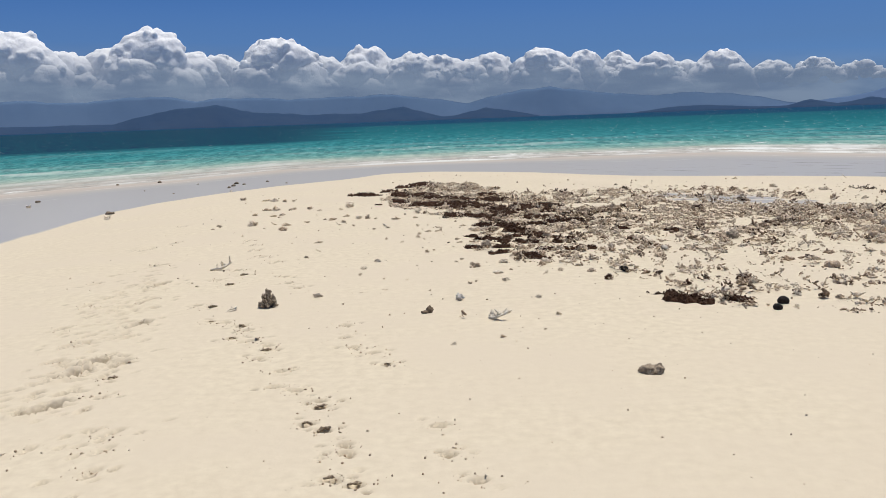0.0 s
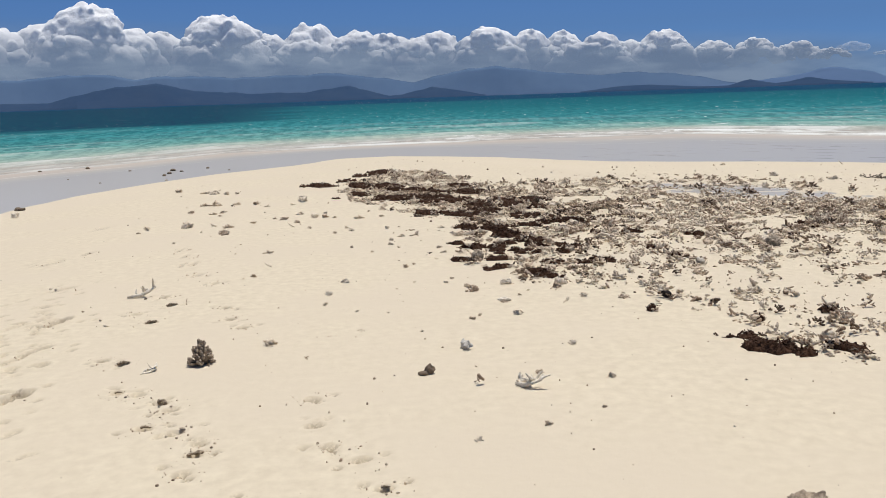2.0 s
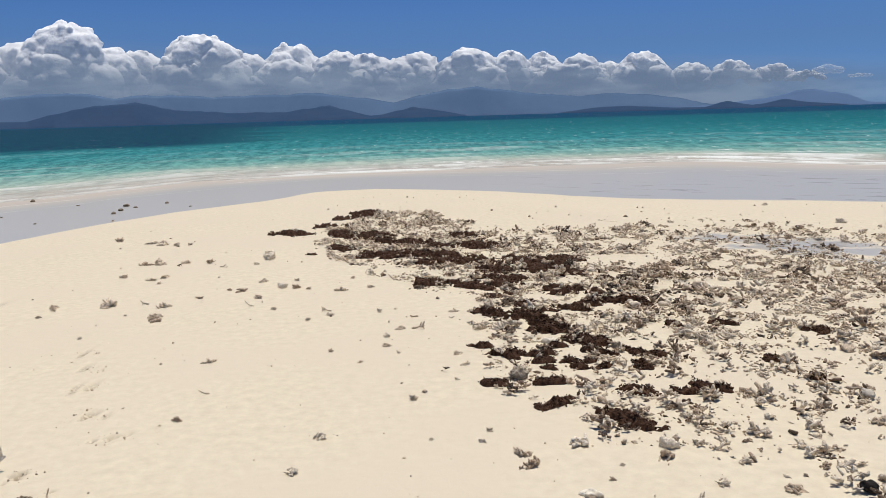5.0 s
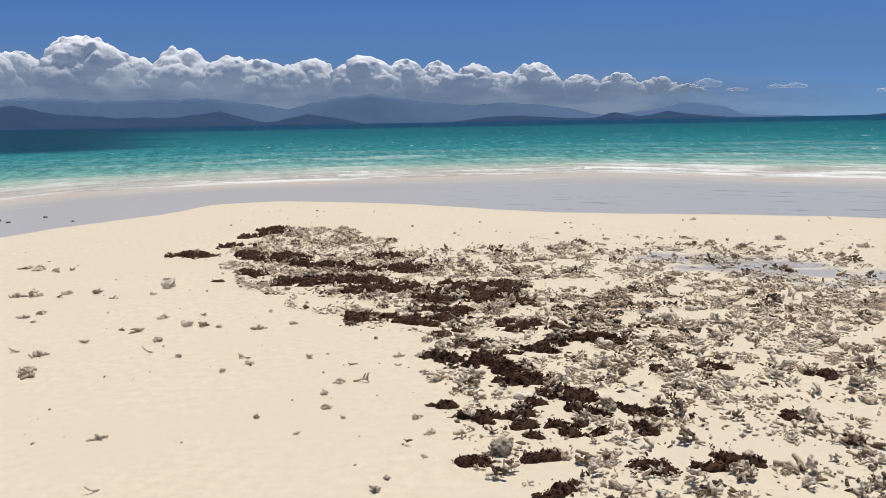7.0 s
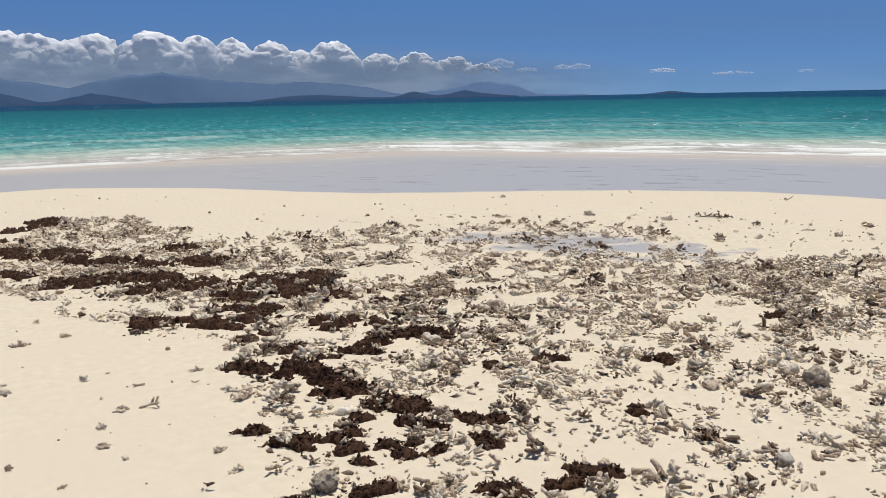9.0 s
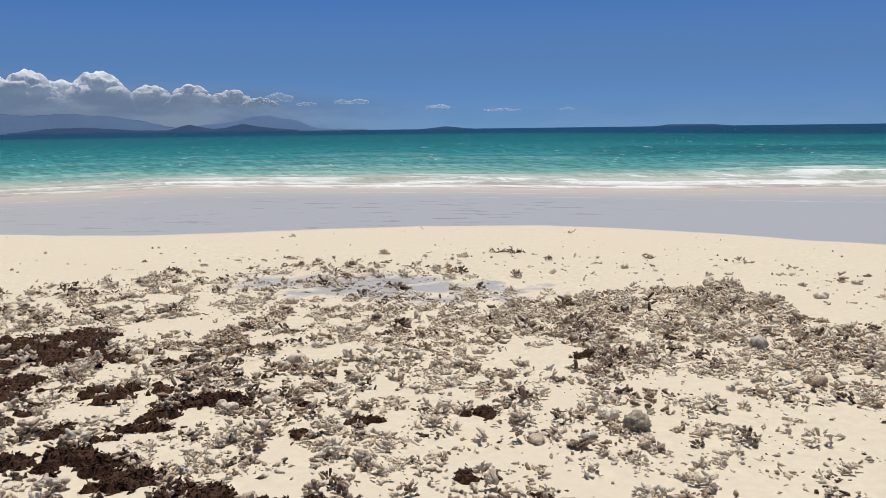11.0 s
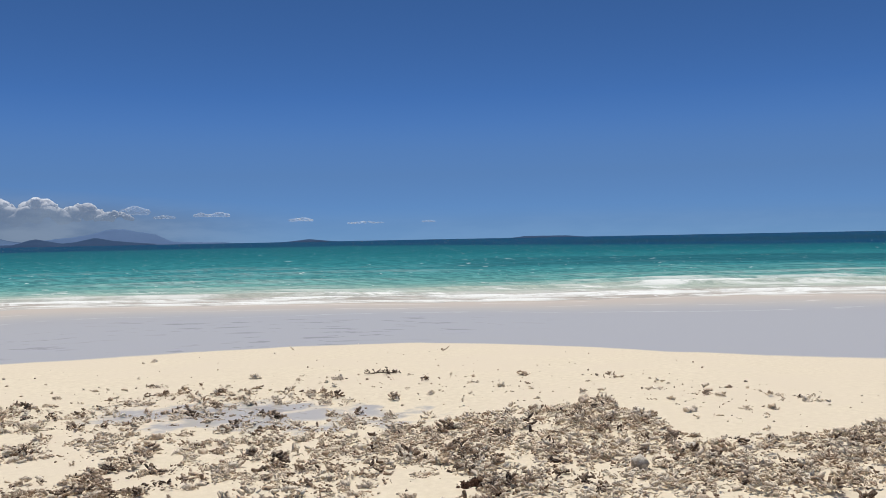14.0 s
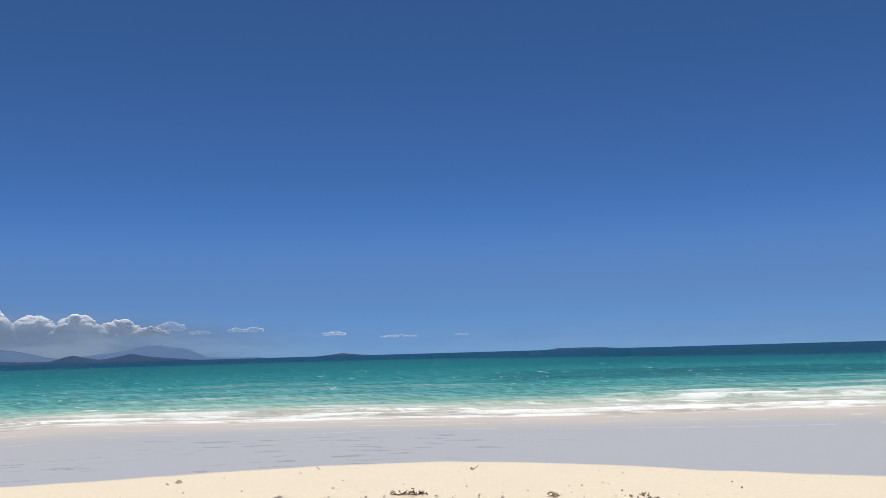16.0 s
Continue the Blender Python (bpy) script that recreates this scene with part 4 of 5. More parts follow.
def coral_fragment(x, y, size, r, kinds=None):
    k = r.choice(kinds) if kinds else r.randrange(len(SHAPES))
    ob = new("coral_fragment", SHAPE_MESH[k])
    ob.matrix_world = Matrix.Translation((x, y, bank_z(x, y) - 0.03 * size)) @ pose(0, 0, 0, r.uniform(-9, 9), r.uniform(-9, 9), r.uniform(0, 360)) @ Matrix.Diagonal((size, size * r.uniform(0.8, 1.05), size * r.uniform(0.8, 1.1), 1))
    return tagged(ob, DESCRIPTION[k], "coral", "loose coral on the sand")


pick = random.Random(21)
for x, y, size in CORAL_a + CORAL_b + CORAL_c + CORAL_d + CORAL_e:
    coral_fragment(x, y, size * 1.05, pick, list(range(10)) * 2 + [13, 14, 15, 16] if size < 0.12 else list(range(10)) * 2 + [10])

# ---- the rubble field ----
FIELD = [(-0.57, 20.6), (0, 22.2), (0.8, 22.5), (1.3, 21.3), (2.1, 19.5), (4.0, 19.5), (5.2, 19.2), (6.4, 18.4), (6.5, 16.6), (6.6, 15.6), (7.6, 15.2), (8.1, 14.8), (7.4, 14.0), (7.15, 13.2), (7.5, 12.8), (8.3, 12.3),
         (9.4, 11.4), (8.2, 10.8), (6.4, 11.7), (5.4, 11.5), (5.4, 10), (4.4, 8.9), (3.6, 8.9), (2.7, 9.4), (2.4, 10.5), (1.9, 11.3), (1.4, 11.6), (1.15, 12), (0.96, 12.6), (1, 13.1), (0.98, 13.7), (1.1, 14.5), (1.2, 15.1), (0.6, 15.5), (0.3, 16.5), (-0.3, 17.5)]
RIDGE = [(4.5, 15.4), (5.25, 15.7), (6.5, 15.4), (7.1, 15.35), (7.6, 15.1), (8.0, 14.8), (7.4, 14.1), (7.1, 13.25), (7.5, 12.75), (8.3, 12.3), (9.4, 11.4), (8.2, 10.9), (6.4, 11.7), (6.0, 11.9), (5.5, 12.0), (5.25, 12.25), (5.05, 12.5), (5.1, 13.1), (4.65, 13.5), (5.1, 14.3), (4.9, 14.85)]
HEAP = [(2.2, 14.5), (2.5, 15.5), (2.85, 16.1), (3.2, 16.3), (3.9, 16.25), (3.6, 15.4), (3.0, 14.75), (2.65, 13.8), (2.45, 13.7)]
CARPET = [(-0.5, 19.7), (0, 21.8), (1.25, 21.0), (1.6, 19.4), (2.9, 19.2), (3.2, 18.5), (2.7, 17.6), (2.4, 16.6), (1.3, 16.9), (0.3, 17.3), (-0.1, 17.9), (-0.4, 18.3)]
FRINGE = [(3.2, 19.4), (3.4, 20.6), (5.2, 20.2), (7.2, 18.6), (9.4, 16.4), (9.9, 13.2), (8.7, 12.7), (7.5, 13.4), (8.3, 14.8), (6.9, 15.8), (6.5, 18.3), (5.2, 19.1)]
BARE = [(2.95, 16.75, 0.55, 0.4), (2.33, 13.6, 0.14, 0.16), (4.65, 14.1, 0.36, 0.42), (4.85, 12.75, 0.14, 0.5), (5.6, 11.75, 0.75, 0.2), (2.55, 12.35, 0.28, 0.17), (3.05, 12.9, 0.26, 0.14), (1.75, 14.9, 0.18, 0.2), (3.1, 18.0, 0.6, 0.25), (0.35, 16.7, 0.25, 0.3)]
WEED_LINES = WEED_FAR + WEED_MID + WEED_NEAR + WEED_OUTER + WEED_EDGE


def inside(poly, x, y):
    hit = np.zeros(x.shape, bool)
    for (x1, y1), (x2, y2) in zip(poly, poly[1:] + poly[:1]):
        hit ^= ((y1 > y) != (y2 > y)) & (x < (x2 - x1) * (y - y1) / (y2 - y1 + 1e-12) + x1)
    return hit


def by_weed(x, y):
    """Distance to the nearest mat of weed."""
    best = np.full(x.shape, 9.0)
    for x1, y1, x2, y2, w in WEED_LINES:
        q = np.clip(((x - x1) * (x2 - x1) + (y - y1) * (y2 - y1)) / ((x2 - x1) ** 2 + (y2 - y1) ** 2 + 1e-9), 0, 1)
        best = np.minimum(best, np.hypot(x - x1 - q * (x2 - x1), y - y1 - q * (y2 - y1)))
    return best


def thickness(x, y):
    """Coral fingers a square metre."""
    clump = 0.4 * rough_field(x * 1.5, y * 1.5, 3, 8) + 0.75 * rough_field(x * 5.5, y * 5.5, 3, 12)
    wx, wy = x + 0.5 * rough_field(x * 1.6, y * 1.6, 4, 9), y + 0.5 * rough_field(x * 1.6, y * 1.6, 4, 10)
    field = inside(FIELD, wx, wy)
    d = np.where(field, np.where(wy < 11.6, 230.0, np.where(wy < 12.3, 330.0, np.where(wy < 13.4, 500.0, 700.0))), 0.0)
    d = np.where(inside(CARPET, x + 2.4 * (wx - x), y + 2.4 * (wy - y)), 900.0, d)
    d = np.where(inside(HEAP, wx, wy), 1400.0, d)
    weedy = by_weed(x, y)
    d = np.where(field & (weedy < 0.22), np.maximum(d, 560.0), d)
    d = np.where(weedy < 0.06, 0.35 * d, d)
    ridge = inside(RIDGE, wx, wy)
    d = np.where(ridge, 1400.0, d)
    d = np.where((pool_field(x, y) > 0.05) & ~ridge, np.minimum(d, 430.0), d)
    d = np.where((d < 1) & inside(FRINGE, wx, wy), 48.0, d)
    for bx, by, rx, ry in BARE:
        d = d * (0.08 + 0.92 * smooth(((x - bx) / rx) ** 2 + ((y - by) / ry) ** 2 + 1.2 * rough_field(x * 5, y * 5, 3, 15), 0.6, 1.1))
    d = d * np.where(ridge, 0.25 + 0.75 * smooth(clump, -0.14, 0.0), 0.07 + 1.4 * smooth(clump, -0.13, 0.08))
    around = (x > -3.2) & (x < 10) & (y > 8.6) & (y < 21.5) & (shore(x, y)[0] < -0.08)
    return np.maximum(d, np.where(around, 0.6 + 5.0 * smooth(clump, 0.08, 0.22) * (x > 0.3), 0.0))


AREA = 13.6 * 14.2
FINGERS = [finger(400 + k, 1.0, 0.17 + 0.04 * (k % 3), (0, 1, 0, 2)[k % 4], 5, 2) for k in range(26)]
FAR_FINGERS = [finger(440 + k, 1.0, 0.20 + 0.04 * (k % 3), 1 if k % 3 == 0 else 0, 4, 2) for k in range(18)]


def strewn(seed):
    """Broken coral fingers lying in clumps, as one object."""
    r = np.random.default_rng(seed)
    tries, mean = int(AREA * 260), 6.5
    x, y = r.uniform(-3.4, 10.2, tries), r.uniform(8.5, 22.7, tries)
    d = thickness(x, y)
    keep = r.random(tries) < d / 1400.0
    x, y, d = x[keep], y[keep], d[keep]
    n = np.clip(r.geometric(1 / mean, len(x)), 1, 22)
    n = np.where(d < 12, np.minimum(n, 4), n)
    own = np.repeat(np.arange(len(x)), n)
    whole = len(own)
    big = (0.75 + 0.95 * r.random(len(x)) ** 2)[own]
    dome = (r.random(len(x)) < 0.6)[own]
    # fingers of a tuft spring from a low dome, the others lie about singly
    reach = 0.0105 * np.sqrt(n)[own] * big * (0.8 + 0.5 * r.random(len(x)))[own]
    round_way, rise = r.uniform(0, 6.283, whole), np.arcsin(np.clip(r.random(whole) ** 0.8, 0, 1))
    loose = r.normal(0, 1, (2, whole)) * 0.032 * big
    dx, dy = np.where(dome, reach * np.cos(rise) * np.cos(round_way), loose[0]), np.where(dome, reach * np.cos(rise) * np.sin(round_way), loose[1])
    px, py = x[own] + dx, y[own] + dy
    carpet, ridge, heap = inside(CARPET, px, py), inside(RIDGE, px, py), inside(HEAP, px, py)
    weedy = by_weed(px, py)
    size = (0.015 + 0.031 * r.random(whole) ** 1.8) * big * np.where(carpet, 0.85, 1.0) * np.where(d[own] < 12, 0.8, 1.0)
    stack = np.where(dome, 1.0 * reach * np.sin(rise), 0.0) + np.where(ridge | heap, 0.045 * smooth(rough_field(px * 2.6, py * 2.6, 3, 21), -0.12, 0.25), 0.0) + np.where(weedy < 0.09, 0.016 * r.random(whole), 0.0)
    far = (py > 13.8) | (px > 5.8)
    which = np.where(far, len(FINGERS) + r.integers(0, len(FAR_FINGERS), whole), r.integers(0, len(FINGERS), whole))
    v, f, owner = scatter(FINGERS + FAR_FINGERS, which, px, py, bank_z(px, py) + 0.09 * size + stack, size, np.where(dome, round_way + r.normal(0, 0.9, whole), round_way), r.uniform(0, 6.283, whole), np.where(dome, -rise * 0.45 + r.normal(0, 0.3, whole), r.normal(0, 0.25, whole)))
    mood = np.where(r.random(len(x)) < 0.25, 0.5 + 0.45 * r.random(len(x)), r.beta(1.1, 2.8, len(x)) * 0.7)[own]
    tone = np.clip(mood + r.normal(0, 0.14, whole) + np.where(carpet, 0.12, 0.0) + np.where(heap, 0.28, 0.0) + np.where(weedy < 0.16, 0.16, 0.0) + 0.01 - np.where(ridge, 0.04, 0.0), 0, 1)
    ob = new("coral_rubble", mesh_of("coral_rubble", v, f, RUBBLE, True, {"tone": tone[owner]}))
    return tagged(ob, "broken branching coral strewn thick over the sand", "coral rubble", kind="stuff")


def crumbs(seed):
    r = np.random.default_rng(seed)
    tries = int(AREA * 420)
    x, y = r.uniform(-3.4, 10.2, tries), r.uniform(8.5, 22.7, tries)
    keep = r.random(tries) < thickness(x, y) / 1300.0 + 0.003
    x, y = x[keep], y[keep]
    size = 0.005 + 0.011 * r.random(len(x)) ** 2
    octa = np.array([(1, 0, 0), (-1, 0, 0), (0, 1, 0), (0, -1, 0), (0, 0, 1), (0, 0, -1)], float), np.array([(0, 2, 4), (2, 1, 4), (1, 3, 4), (3, 0, 4), (2, 0, 5), (1, 2, 5), (3, 1, 5), (0, 3, 5)])
    kit = [(octa[0] * r.uniform(0.6, 1.5, (6, 1)) * np.array((1.4, 1, 0.8)), octa[1]) for k in range(12)]
    v, f, owner = scatter(kit, r.integers(0, 12, len(x)), x, y, bank_z(x, y) + 0.3 * size, size, r.uniform(0, 6.283, len(x)), r.normal(0, 0.4, len(x)), r.normal(0, 0.4, len(x)))
    ob = new("coral_crumbs", mesh_of("coral_crumbs", v, f, RUBBLE, True, {"tone": np.clip(r.beta(1.3, 2.0, len(x)), 0, 1)[owner]}))
    return tagged(ob, "small crumbs of broken coral among larger pieces", "coral rubble", kind="stuff")


strewn(5)
crumbs(6)

# larger tufts that stand out of the field, each a thing of its own
count = 0
while count < 190:
    x, y = pick.uniform(0.6, 8.5), pick.uniform(9.2, 18.5)
    if pick.random() < float(thickness(np.array([x]), np.array([y]))[0]) / 800:
        coral_fragment(x, y, pick.uniform(0.10, 0.19), pick, list(range(10)) * 2 + [10, 11, 12])
        count += 1


# grit on the open sand
def grit(seed):
    r = np.random.default_rng(seed)
    vs, fs, tone, base = [], [], [], 0
    v0, f0 = BALLS[1]
    marks = [(x, y) for x, y, q in FOOT] + PAW
    for i in range(1000 + 22 * len(marks)):
        x, y = (r.uniform(-3.3, 5.0), 5.6 + 9 * r.random() ** 1.2) if i < 600 else (r.uniform(-1, 11.5), r.uniform(14, 26))
        if i >= 1000:
            x, y = np.array(marks[i % len(marks)]) + r.normal(0, 0.055, 2)
        if shore(np.array([x]), np.array([y]))[0][0] > -0.05:
            continue
        size = 0.0018 + (0.006 if i < 600 else 0.0062 if i >= 1000 else 0.022) * r.random() ** 3
        w = v0 * size * r.uniform(0.6, 1.4, 3) + np.array((x, y, bank_z(x, y) + size * 0.3))
        vs.append(w), fs.append(f0 + base)
        tone.append(np.full(len(v0), r.uniform(0.1, 0.85) if i < 1000 else r.uniform(0.2, 0.75)))
        base += len(v0)
    ob = new("shell_grit", mesh_of("shell_grit", np.concatenate(vs), np.concatenate(fs), RUBBLE, True, {"tone": np.concatenate(tone)}))
    return tagged(ob, "dark specks of shell and coral grit on sand", "grit", kind="stuff")


grit(31)


# ---- weed ----
def curl(seed):
    """A crumpled bit of dry frond, about 1 long."""
    r = np.random.default_rng(seed)
    p, way, path = np.zeros(3), np.array((1.0, 0, 0.3)), []
    for k in range(3):
        path.append(p)
        way = way + r.uniform(-1, 1, 3) * np.array((1, 1, 0.6))
        p = p + way / np.linalg.norm(way) * 0.4
    return tube(path, [0.12, 0.24, 0.12], 3, seed, 0.4)


CURLS = [curl(800 + k) for k in range(14)]


def weed_clump(x0, y0, x1, y1, wide, r, tall):
    """A matted heap of dry weed along a line: a ragged crumpled mound under many curled fronds."""
    g = np.random.default_rng(r.randrange(99999))
    cx, cy, turn = (x0 + x1) / 2, (y0 + y1) / 2, math.atan2(y1 - y0, x1 - x0)
    a1, b1 = math.hypot(x1 - x0, y1 - y0) / 2 + 0.2 * wide, wide / 2
    cell = 0.009 if cy < 14.8 else 0.014
    u, v = np.arange(-a1 * 1.35, a1 * 1.35, cell), np.arange(-b1 * 1.6, b1 * 1.6, cell)
    U, V = np.meshgrid(u, v, indexing="ij")
    X, Y = cx + U * math.cos(turn) - V * math.sin(turn), cy + U * math.sin(turn) + V * math.cos(turn)
    q = np.sqrt((np.abs(U) / a1) ** 2.4 + (V / b1) ** 2) + 2.2 * rough_field(X * 9, Y * 9, 3, 31) + 1.3 * rough_field(X * 28, Y * 28, 2, 32)
    full = np.clip(1 - q ** 2, -0.5, 1)
    crumple = min(1.0, wide / 0.16) * (0.045 * rough_field(X * 22, Y * 22, 3, 33) + 0.022 * rough_field(X * 50, Y * 50, 2, 34))
    H = np.where(full > 0, tall * np.maximum(full, 0) ** 1.1, 0.05 * full) + crumple * smooth(full, 0.0, 0.6)
    H = np.minimum(H, tall * 1.5) - 0.004
    faces = grid_faces(len(u), len(v))
    faces = faces[(H.ravel()[faces] > -0.008).any(1)]
    if not len(faces):
        return
    used, back = np.unique(faces, return_inverse=True)
    pts = np.stack([U, V, H + bank_z(X, Y) - bank_z(cx, cy)], -1).reshape(-1, 3)[used]
    ob = new("weed_clump")
    ob.matrix_world = pose(cx, cy, float(bank_z(cx, cy)), 0, 0, math.degrees(turn))
    new("mat", mesh_of("mat", pts, back.reshape(-1, 4), WEED)).parent = ob
    on = pts[H.ravel()[used] > 0.0]
    count = int(min(1500, (7500 if cy < 14.8 else 3000) * len(on) * cell * cell))
    if count > 3:
        at = on[g.integers(0, len(on), count)] + g.normal(0, 0.006, (count, 3)) * np.array((1, 1, 0.3))
        fv, ff, owner = scatter(CURLS, g.integers(0, len(CURLS), count), at[:, 0], at[:, 1], at[:, 2], 0.012 + 0.022 * g.random(count) ** 2, g.uniform(0, 6.28, count), g.uniform(0, 6.28, count), g.normal(0, 0.3, count))
        tagged(new("fronds", mesh_of("fronds", fv, ff, WEED)), kind="stuff").parent = ob
    return tagged(ob, "matted clump of dark brown dry seaweed" if a1 > 0.12 else "small tuft of dark brown dry seaweed", "seaweed", "seaweed on the rubble")


for x0, y0, x1, y1, wide in WEED_LINES:
    wide = min(max(0.08, 0.64 * wide), 0.34)
    weed_clump(x0, y0 + 0.35 * wide, x1, y1 + 0.35 * wide, wide, pick, min(0.022 + 0.18 * wide, 0.056))
for k in range(45):
    x0, y0, x1, y1, wide = pick.choice(WEED_FAR + WEED_MID + WEED_NEAR)
    q = pick.random()
    x, y = x0 + (x1 - x0) * q + pick.gauss(0, 0.2), y0 + (y1 - y0) * q + pick.gauss(0, 0.28)
    half = pick.uniform(0.03, 0.09)
    weed_clump(x - half, y, x + half, y + pick.uniform(-0.05, 0.03), pick.uniform(0.05, 0.11), pick, 0.03)


# ---- single things on the open sand ----
def placed(name, v, f, mat, x, y, turn, label, category, sink=0.004, smoothed=True):
    ob = new(name, mesh_of(name, v, f, mat, smoothed))
    ob.matrix_world = pose(x, y, bank_z(x, y) - sink, 0, 0, turn)
    return tagged(ob, label, category)


def coral_colony(x, y, seed):
    """An upright cone of finger tips round a dark core."""
    r = np.random.default_rng(seed)
    v, f = lumpy(3, (0.042, 0.038, 0.07), 0.3, 2.4, seed)
    colony = tagged(new("coral_colony"), "grey-brown knobbly coral colony standing upright on sand", "coral")
    colony.matrix_world = pose(x, y, bank_z(x, y) - 0.006, 0, 0, 20)
    new("core", mesh_of("core", v + (0, 0, 0.055), f, BROWN_STONE)).parent = colony
    for k in range(95):
        h = r.random() ** 1.15
        t, q = r.uniform(0, 6.28), (1 - h) ** 0.65 * 0.062 + 0.010
        root = np.array((q * math.cos(t) * 0.5, q * math.sin(t) * 0.5, 0.006 + 0.10 * h))
        tip = np.array((q * math.cos(t) * 1.12, q * math.sin(t) * 1.05, 0.016 + 0.125 * h + r.uniform(-0.008, 0.016)))
        s = r.uniform(0.75, 1.25)
        knob = new("knob", mesh_of("knob", *tube([root, (root + tip) / 2, tip * 0.85 + root * 0.15, tip], [0.005 * s, 0.006 * s, 0.0085 * s, 0.0065 * s], 7, seed + k, 0.22), KNOB))
        knob.parent = colony


coral_colony(-0.66, 9.66, 61)


def bleached_branch(seed, spread):
    r = np.random.default_rng(seed)
    a1, b1, c1 = np.array((-0.10, 0.0, 0.012)), np.array((0.0, -0.01, 0.022)), np.array((0.11, 0.055, 0.075))
    pieces = [tube([a1, (a1 + b1) / 2 + (0, -0.006, 0.004), b1, (b1 + c1) / 2 + (0.01, -0.012, 0), c1], [0.010, 0.014, 0.016, 0.012, 0.008], 8, seed)]
    for k in range(spread):
        root = a1 + (c1 - a1) * r.uniform(0.1, 0.95)
        way = np.array((r.uniform(-0.8, 0.8), r.uniform(-0.8, 0.8), r.uniform(0.3, 1.0)))
        tip = root + way / np.linalg.norm(way) * r.uniform(0.03, 0.085)
        pieces.append(tube([root, (root + tip) / 2 + r.uniform(-0.008, 0.008, 3), tip], [0.011, 0.009, 0.006], 7, seed + k))
    v, f = joined(pieces)
    v[:, 2] = np.maximum(v[:, 2], 0)
    return v, f


v, f = fused(*bleached_branch(71, 5), 0.0045, 1800)
placed("coral_branch", v, f, BLEACHED, -1.58, 11.48, 5, "bleached forked coral branch lying on sand", "coral")
v, f = craggy(*fused(*bleached_branch(72, 17), 0.0045, 2400), 0.006, 60, 2)
placed("coral_branch", v * np.array((0.72, 0.8, 0.75)), f, BLEACHED, 1.15, 9.06, -55, "bleached many-fingered coral branch lying on sand", "coral")
v, f = craggy(*fused(*bleached_branch(73, 12), 0.0045, 2000), 0.006, 60, 3)
placed("coral_branch", v * np.array((0.5, 0.5, 0.35)), f, BLEACHED, -0.93, 9.55, 30, "small bleached coral branch lying on sand", "coral")

r = np.random.default_rng(81)
v, f = joined([(lumpy(2, (0.05, 0.032, 0.03), 0.4, 2.2, 1)[0] + (-0.012, 0.012, 0.03), BALLS[2][1]), (lumpy(2, (0.026, 0.024, 0.028), 0.4, 2.4, 2)[0] + (0.024, -0.022, 0.02), BALLS[2][1]),
               (lumpy(2, (0.016, 0.014, 0.022), 0.5, 2.4, 3)[0] + (-0.045, 0.03, 0.045), BALLS[2][1]), (lumpy(2, (0.016, 0.018, 0.02), 0.5, 2.4, 4)[0] + (0.045, 0.005, 0.035), BALLS[2][1])])
v, f = craggy(*fused(v, f, 0.004, 2200), 0.012, 45, 4)
placed("stone", v * np.array((0.75, 0.75, 0.85)), f, WHITE_STONE, 0.885, 9.80, -40, "white and grey pitted stone on sand", "stone")
v, f = joined([(lumpy(2, (0.034, 0.028, 0.034), 0.35, 1.8, 5)[0] + (0.012, 0.0, 0.03), BALLS[2][1]), (lumpy(2, (0.036, 0.026, 0.018), 0.35, 1.8, 6)[0] + (-0.03, -0.012, 0.014), BALLS[2][1])])
v, f = craggy(*fused(v, f, 0.004, 1800), 0.008, 50, 5)
placed("stone", v * 0.85, f, BROWN_STONE, 0.65, 9.34, 10, "brown two-lobed stone on sand", "stone")
v, f = craggy(*fused(*knob_coral(9, 30, 2), 0.026, 3200), 0.06, 9.0, 6)
placed("stone", v * np.array((0.16, 0.14, 0.135)), f, KNOB, 2.0, 7.68, -12, "flat grey pitted coral stone half sunk in sand", "stone", 0.008)
v, f = joined([(lumpy(2, (0.045, 0.04, 0.042), 0.3, 2.0, 12)[0] + (0.012, 0, 0.035), BALLS[2][1]), (lumpy(2, (0.026, 0.026, 0.034), 0.3, 2.0, 13)[0] + (-0.028, 0.0, 0.05), BALLS[2][1])])
v, f = craggy(*fused(v, f, 0.005, 1600), 0.008, 50, 7)
placed("sponge", v * 0.72, f, BLACK_STONE, 2.42, 10.87, 0, "black rounded sponge lying on sand", "sponge")
for x, y, s, seed in ((3.33, 9.32, 0.75, 14), (3.22, 9.13, 0.6, 15)):
    placed("sponge", *joined([(lumpy(2, (0.06 * s, 0.05 * s, 0.045 * s), 0.3, 2.0, seed)[0] + (0, 0, 0.035 * s), BALLS[2][1])]), BLACK_STONE, x, y, 0, "small black sponge on sand", "sponge")
for x, y, s, seed in ((3.98, 12.70, 0.14, 16), (2.57, 13.24, 0.085, 17), (1.17, 12.64, 0.11, 19)):
    v, f = lumpy(3, (0.42, 0.40, 0.38), 0.14, 1.6, seed)
    v, f = craggy(*fused(*joined([(v, f)] + [(lumpy(2, (0.09, 0.09, 0.09), 0.3, 2.0, seed + k)[0] + v[(k * 37) % len(v)] * 0.86, BALLS[2][1]) for k in range(26)]), 0.03, 2600), 0.07, 7.0, seed)
    placed("stone", (v + (0, 0, 0.26)) * s * 1.15, f, ROUND_STONE, x, y, seed * 40, "rounded pale pitted coral stone among rubble", "stone")
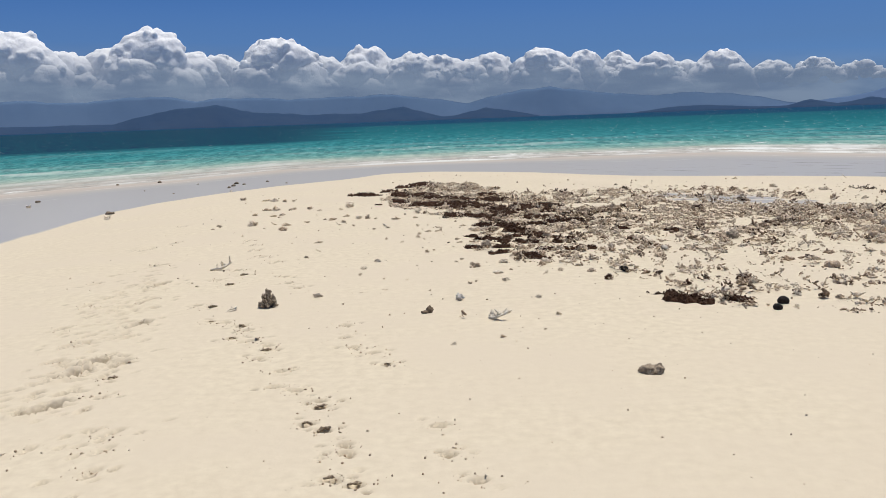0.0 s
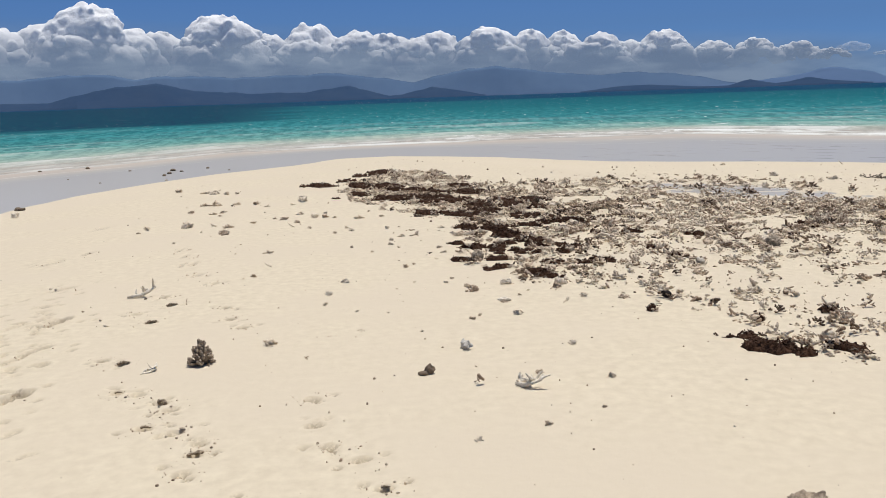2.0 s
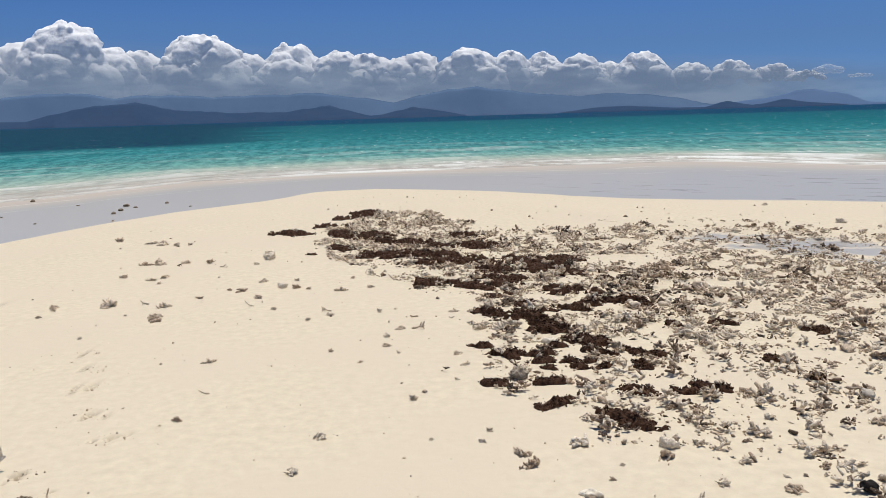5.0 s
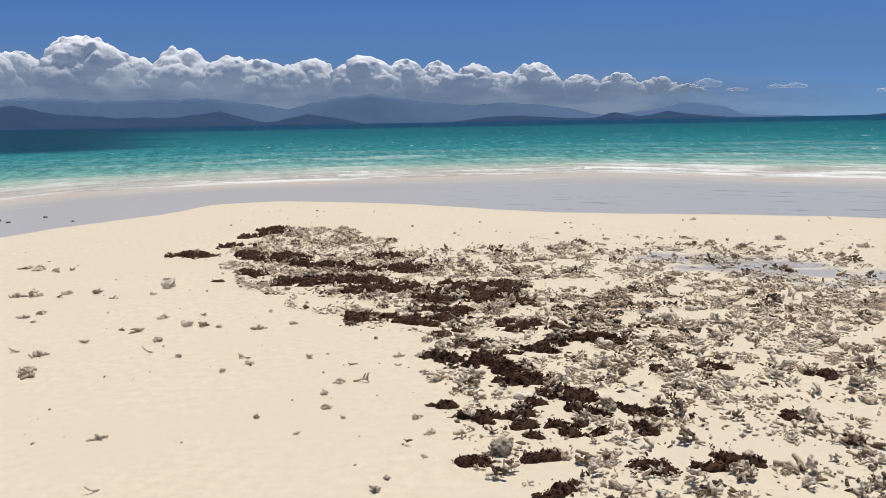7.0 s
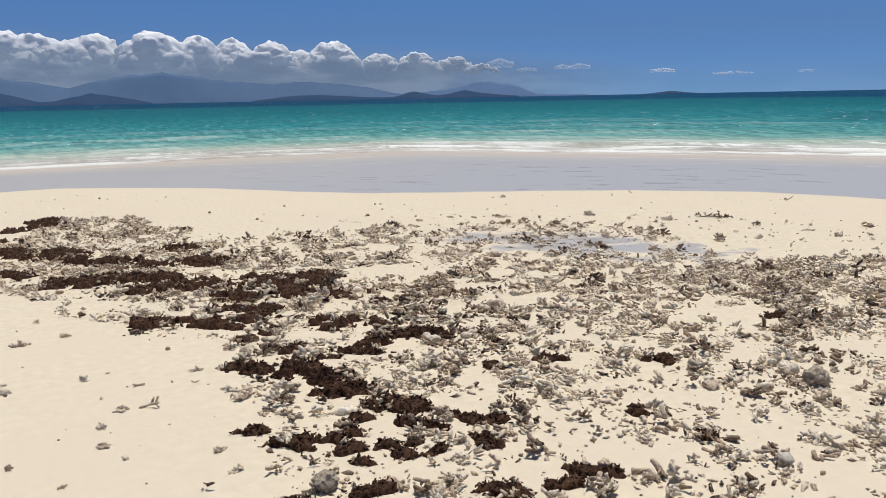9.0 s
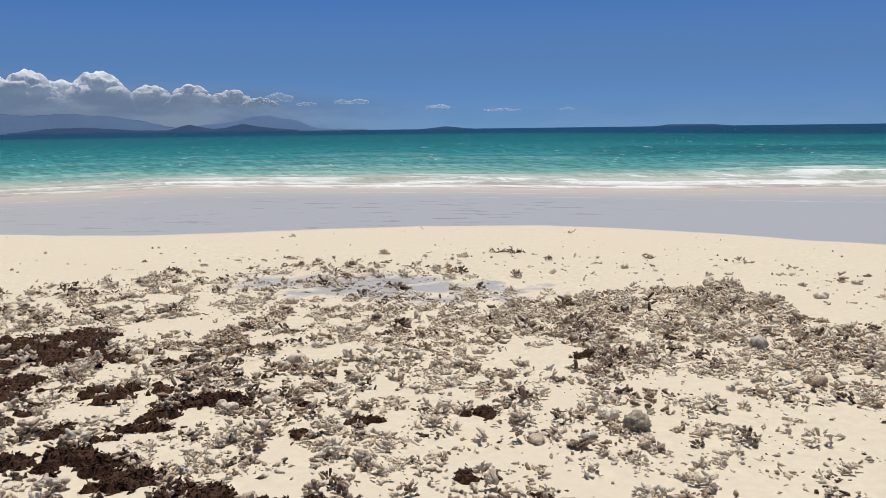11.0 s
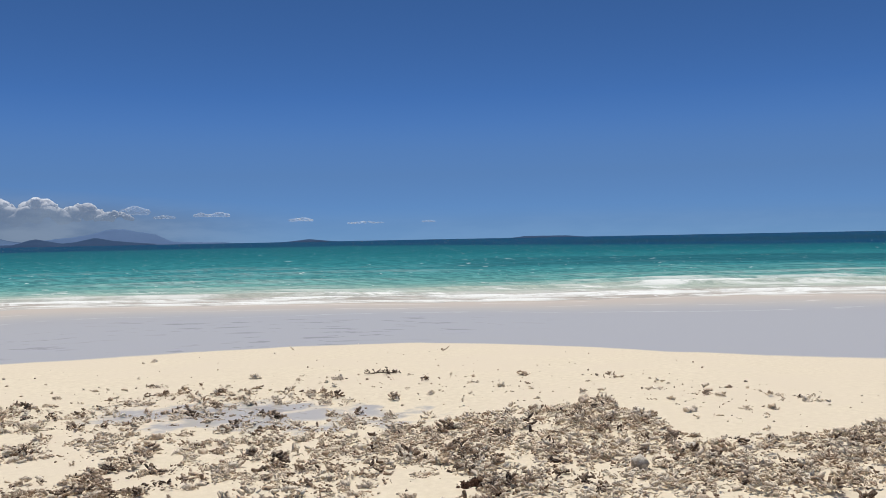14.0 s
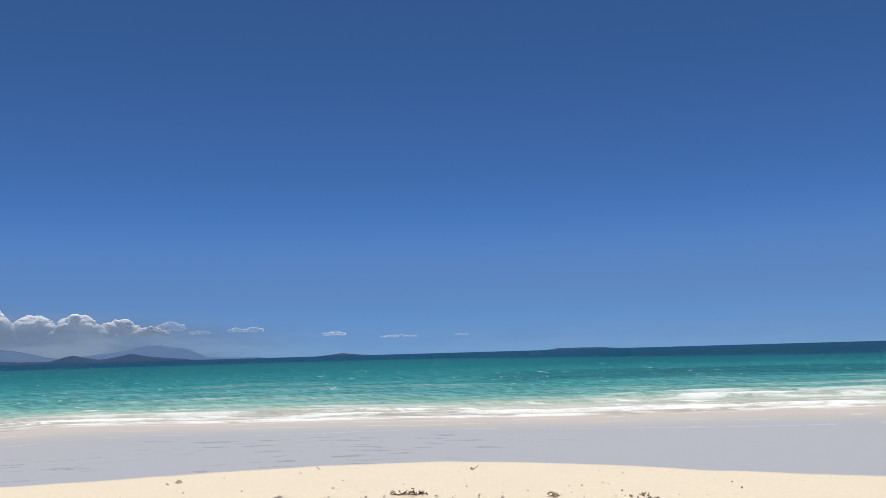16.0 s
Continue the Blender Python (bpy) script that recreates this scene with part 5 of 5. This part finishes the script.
for x, y, s, seed in ((1.5, 13.42, 0.17, 24), (1.24, 10.98, 0.13, 25)):
    v, f = fused(*knob_coral(seed, 16, 2), 0.03, 2600)
    placed("coral_block", v * np.array((s, s * 0.7, s * 0.55)), f, BLEACHED, x, y, -20, "pale elongated coral block among weed", "coral")
for x, y, s, seed in ((5.95, 13.2, 0.7, 26), (6.7, 13.15, 0.5, 27), (3.05, 12.0, 0.4, 28)):
    v, f = lumpy(2, (0.10 * s, 0.085 * s, 0.08 * s), 0.35, 1.8, seed)
    v, f = craggy(v, f, 0.02 * s, 40, seed)
    placed("stone", v + (0, 0, 0.07 * s), f, BLUE_STONE, x, y, seed * 31, "blue-grey coral stone in the rubble ridge", "stone")
def sprig(seed):
    """A flattened dark twig with many side shoots."""
    r = np.random.default_rng(seed)
    stem = [np.array((-0.20 + 0.08 * k, r.uniform(-0.02, 0.02), 0.012 + 0.012 * r.random())) for k in range(6)]
    pieces = [tube(stem, [0.004, 0.006, 0.008, 0.008, 0.007, 0.004], 6, seed)]
    for k in range(22):
        root = stem[int(r.integers(1, 6))] if k < 15 else stem[4]
        way = np.array((r.normal(0.2, 0.8), r.normal(0, 0.7), r.uniform(0.0, 0.4)))
        tip = root + way / np.linalg.norm(way) * r.uniform(0.04, 0.11)
        pieces.append(tube([root, (root + tip) / 2 + r.uniform(-0.012, 0.012, 3), tip], [0.005, 0.005, 0.003], 5, seed + k))
        for q in range(3):
            end = tip + r.uniform(-0.022, 0.022, 3)
            pieces.append(tube([tip * 0.8 + root * 0.2, end], [0.004, 0.005], 5, seed + k + q))
    v, f = joined(pieces)
    v[:, 2] = np.maximum(v[:, 2], 0.001)
    return v, f


placed("driftwood", *sprig(91), WOOD, 7.85, 18.05, -42, "thin dark twiggy driftwood sprig on sand", "driftwood")
# dark crumbly lumps, added to darken some of the footmarks
def crust(seed):
    r = np.random.default_rng(seed)
    pieces = []
    for k in range(11):
        t = math.pi * (0.05 + 0.09 * k) if k < 11 else 0
        s = r.uniform(0.006, 0.014)
        v, f = lumpy(1, (s * 1.3, s, s * r.uniform(0.9, 1.8)), 0.6, 2.2, seed + k)
        pieces.append((v + np.array((0.048 * math.cos(t) * r.uniform(0.5, 1.1), 0.022 * math.sin(t) * r.uniform(0.3, 1.2), r.uniform(0.0, 0.014))), f))
    return fused(*joined(pieces), 0.004, 700)


CRUST = [mesh_of("coral_crust", *crust(610 + k), DARK_CRUST, False) for k in range(5)]
for px, py in PAW:
    if pick.random() < 0.6:
        continue
    s = pick.uniform(0.4, 0.8)
    ob = new("coral_crust", pick.choice(CRUST))
    ob.matrix_world = Matrix.Translation((px, py + 0.02, float(bank_height(np.array([px]), np.array([py + 0.02]))[0]) - 0.004)) @ pose(0, 0, 0, 0, 0, pick.uniform(-40, 40)) @ Matrix.Diagonal((s, s, s * 0.8, 1))
    tagged(ob, "dark crumbly half-buried lumps that darken a footmark", "coral", "coral crusts in footmarks")
# dark stones on the wet flat
for k, (x, y, size) in enumerate([(-5.7, 18.5, 0.13), (-9.2, 22.7, 0.11), (-5.2, 24.7, 0.10), (-5.15, 26.0, 0.07), (-5.28, 25.4, 0.12), (-5.5, 26.5, 0.13), (-9.99, 29.2, 0.09), (-8.8, 29.6, 0.14), (-6.87, 27.4, 0.06), (-4.7, 26.8, 0.08), (-7.6, 25.2, 0.05), (-3.9, 25.6, 0.05), (-6.2, 23.4, 0.05)]):
    v, f = craggy(*lumpy(2, (size * 0.6, size * 0.45, size * 0.3), 0.4, 2, k + 40), 0.12 * size, 30, k)
    placed("stone", v + (0, 0, size * 0.12), f, BROWN_STONE, x, y, k * 67, "small dark stone on the wet sand flat", "stone", 0.0)
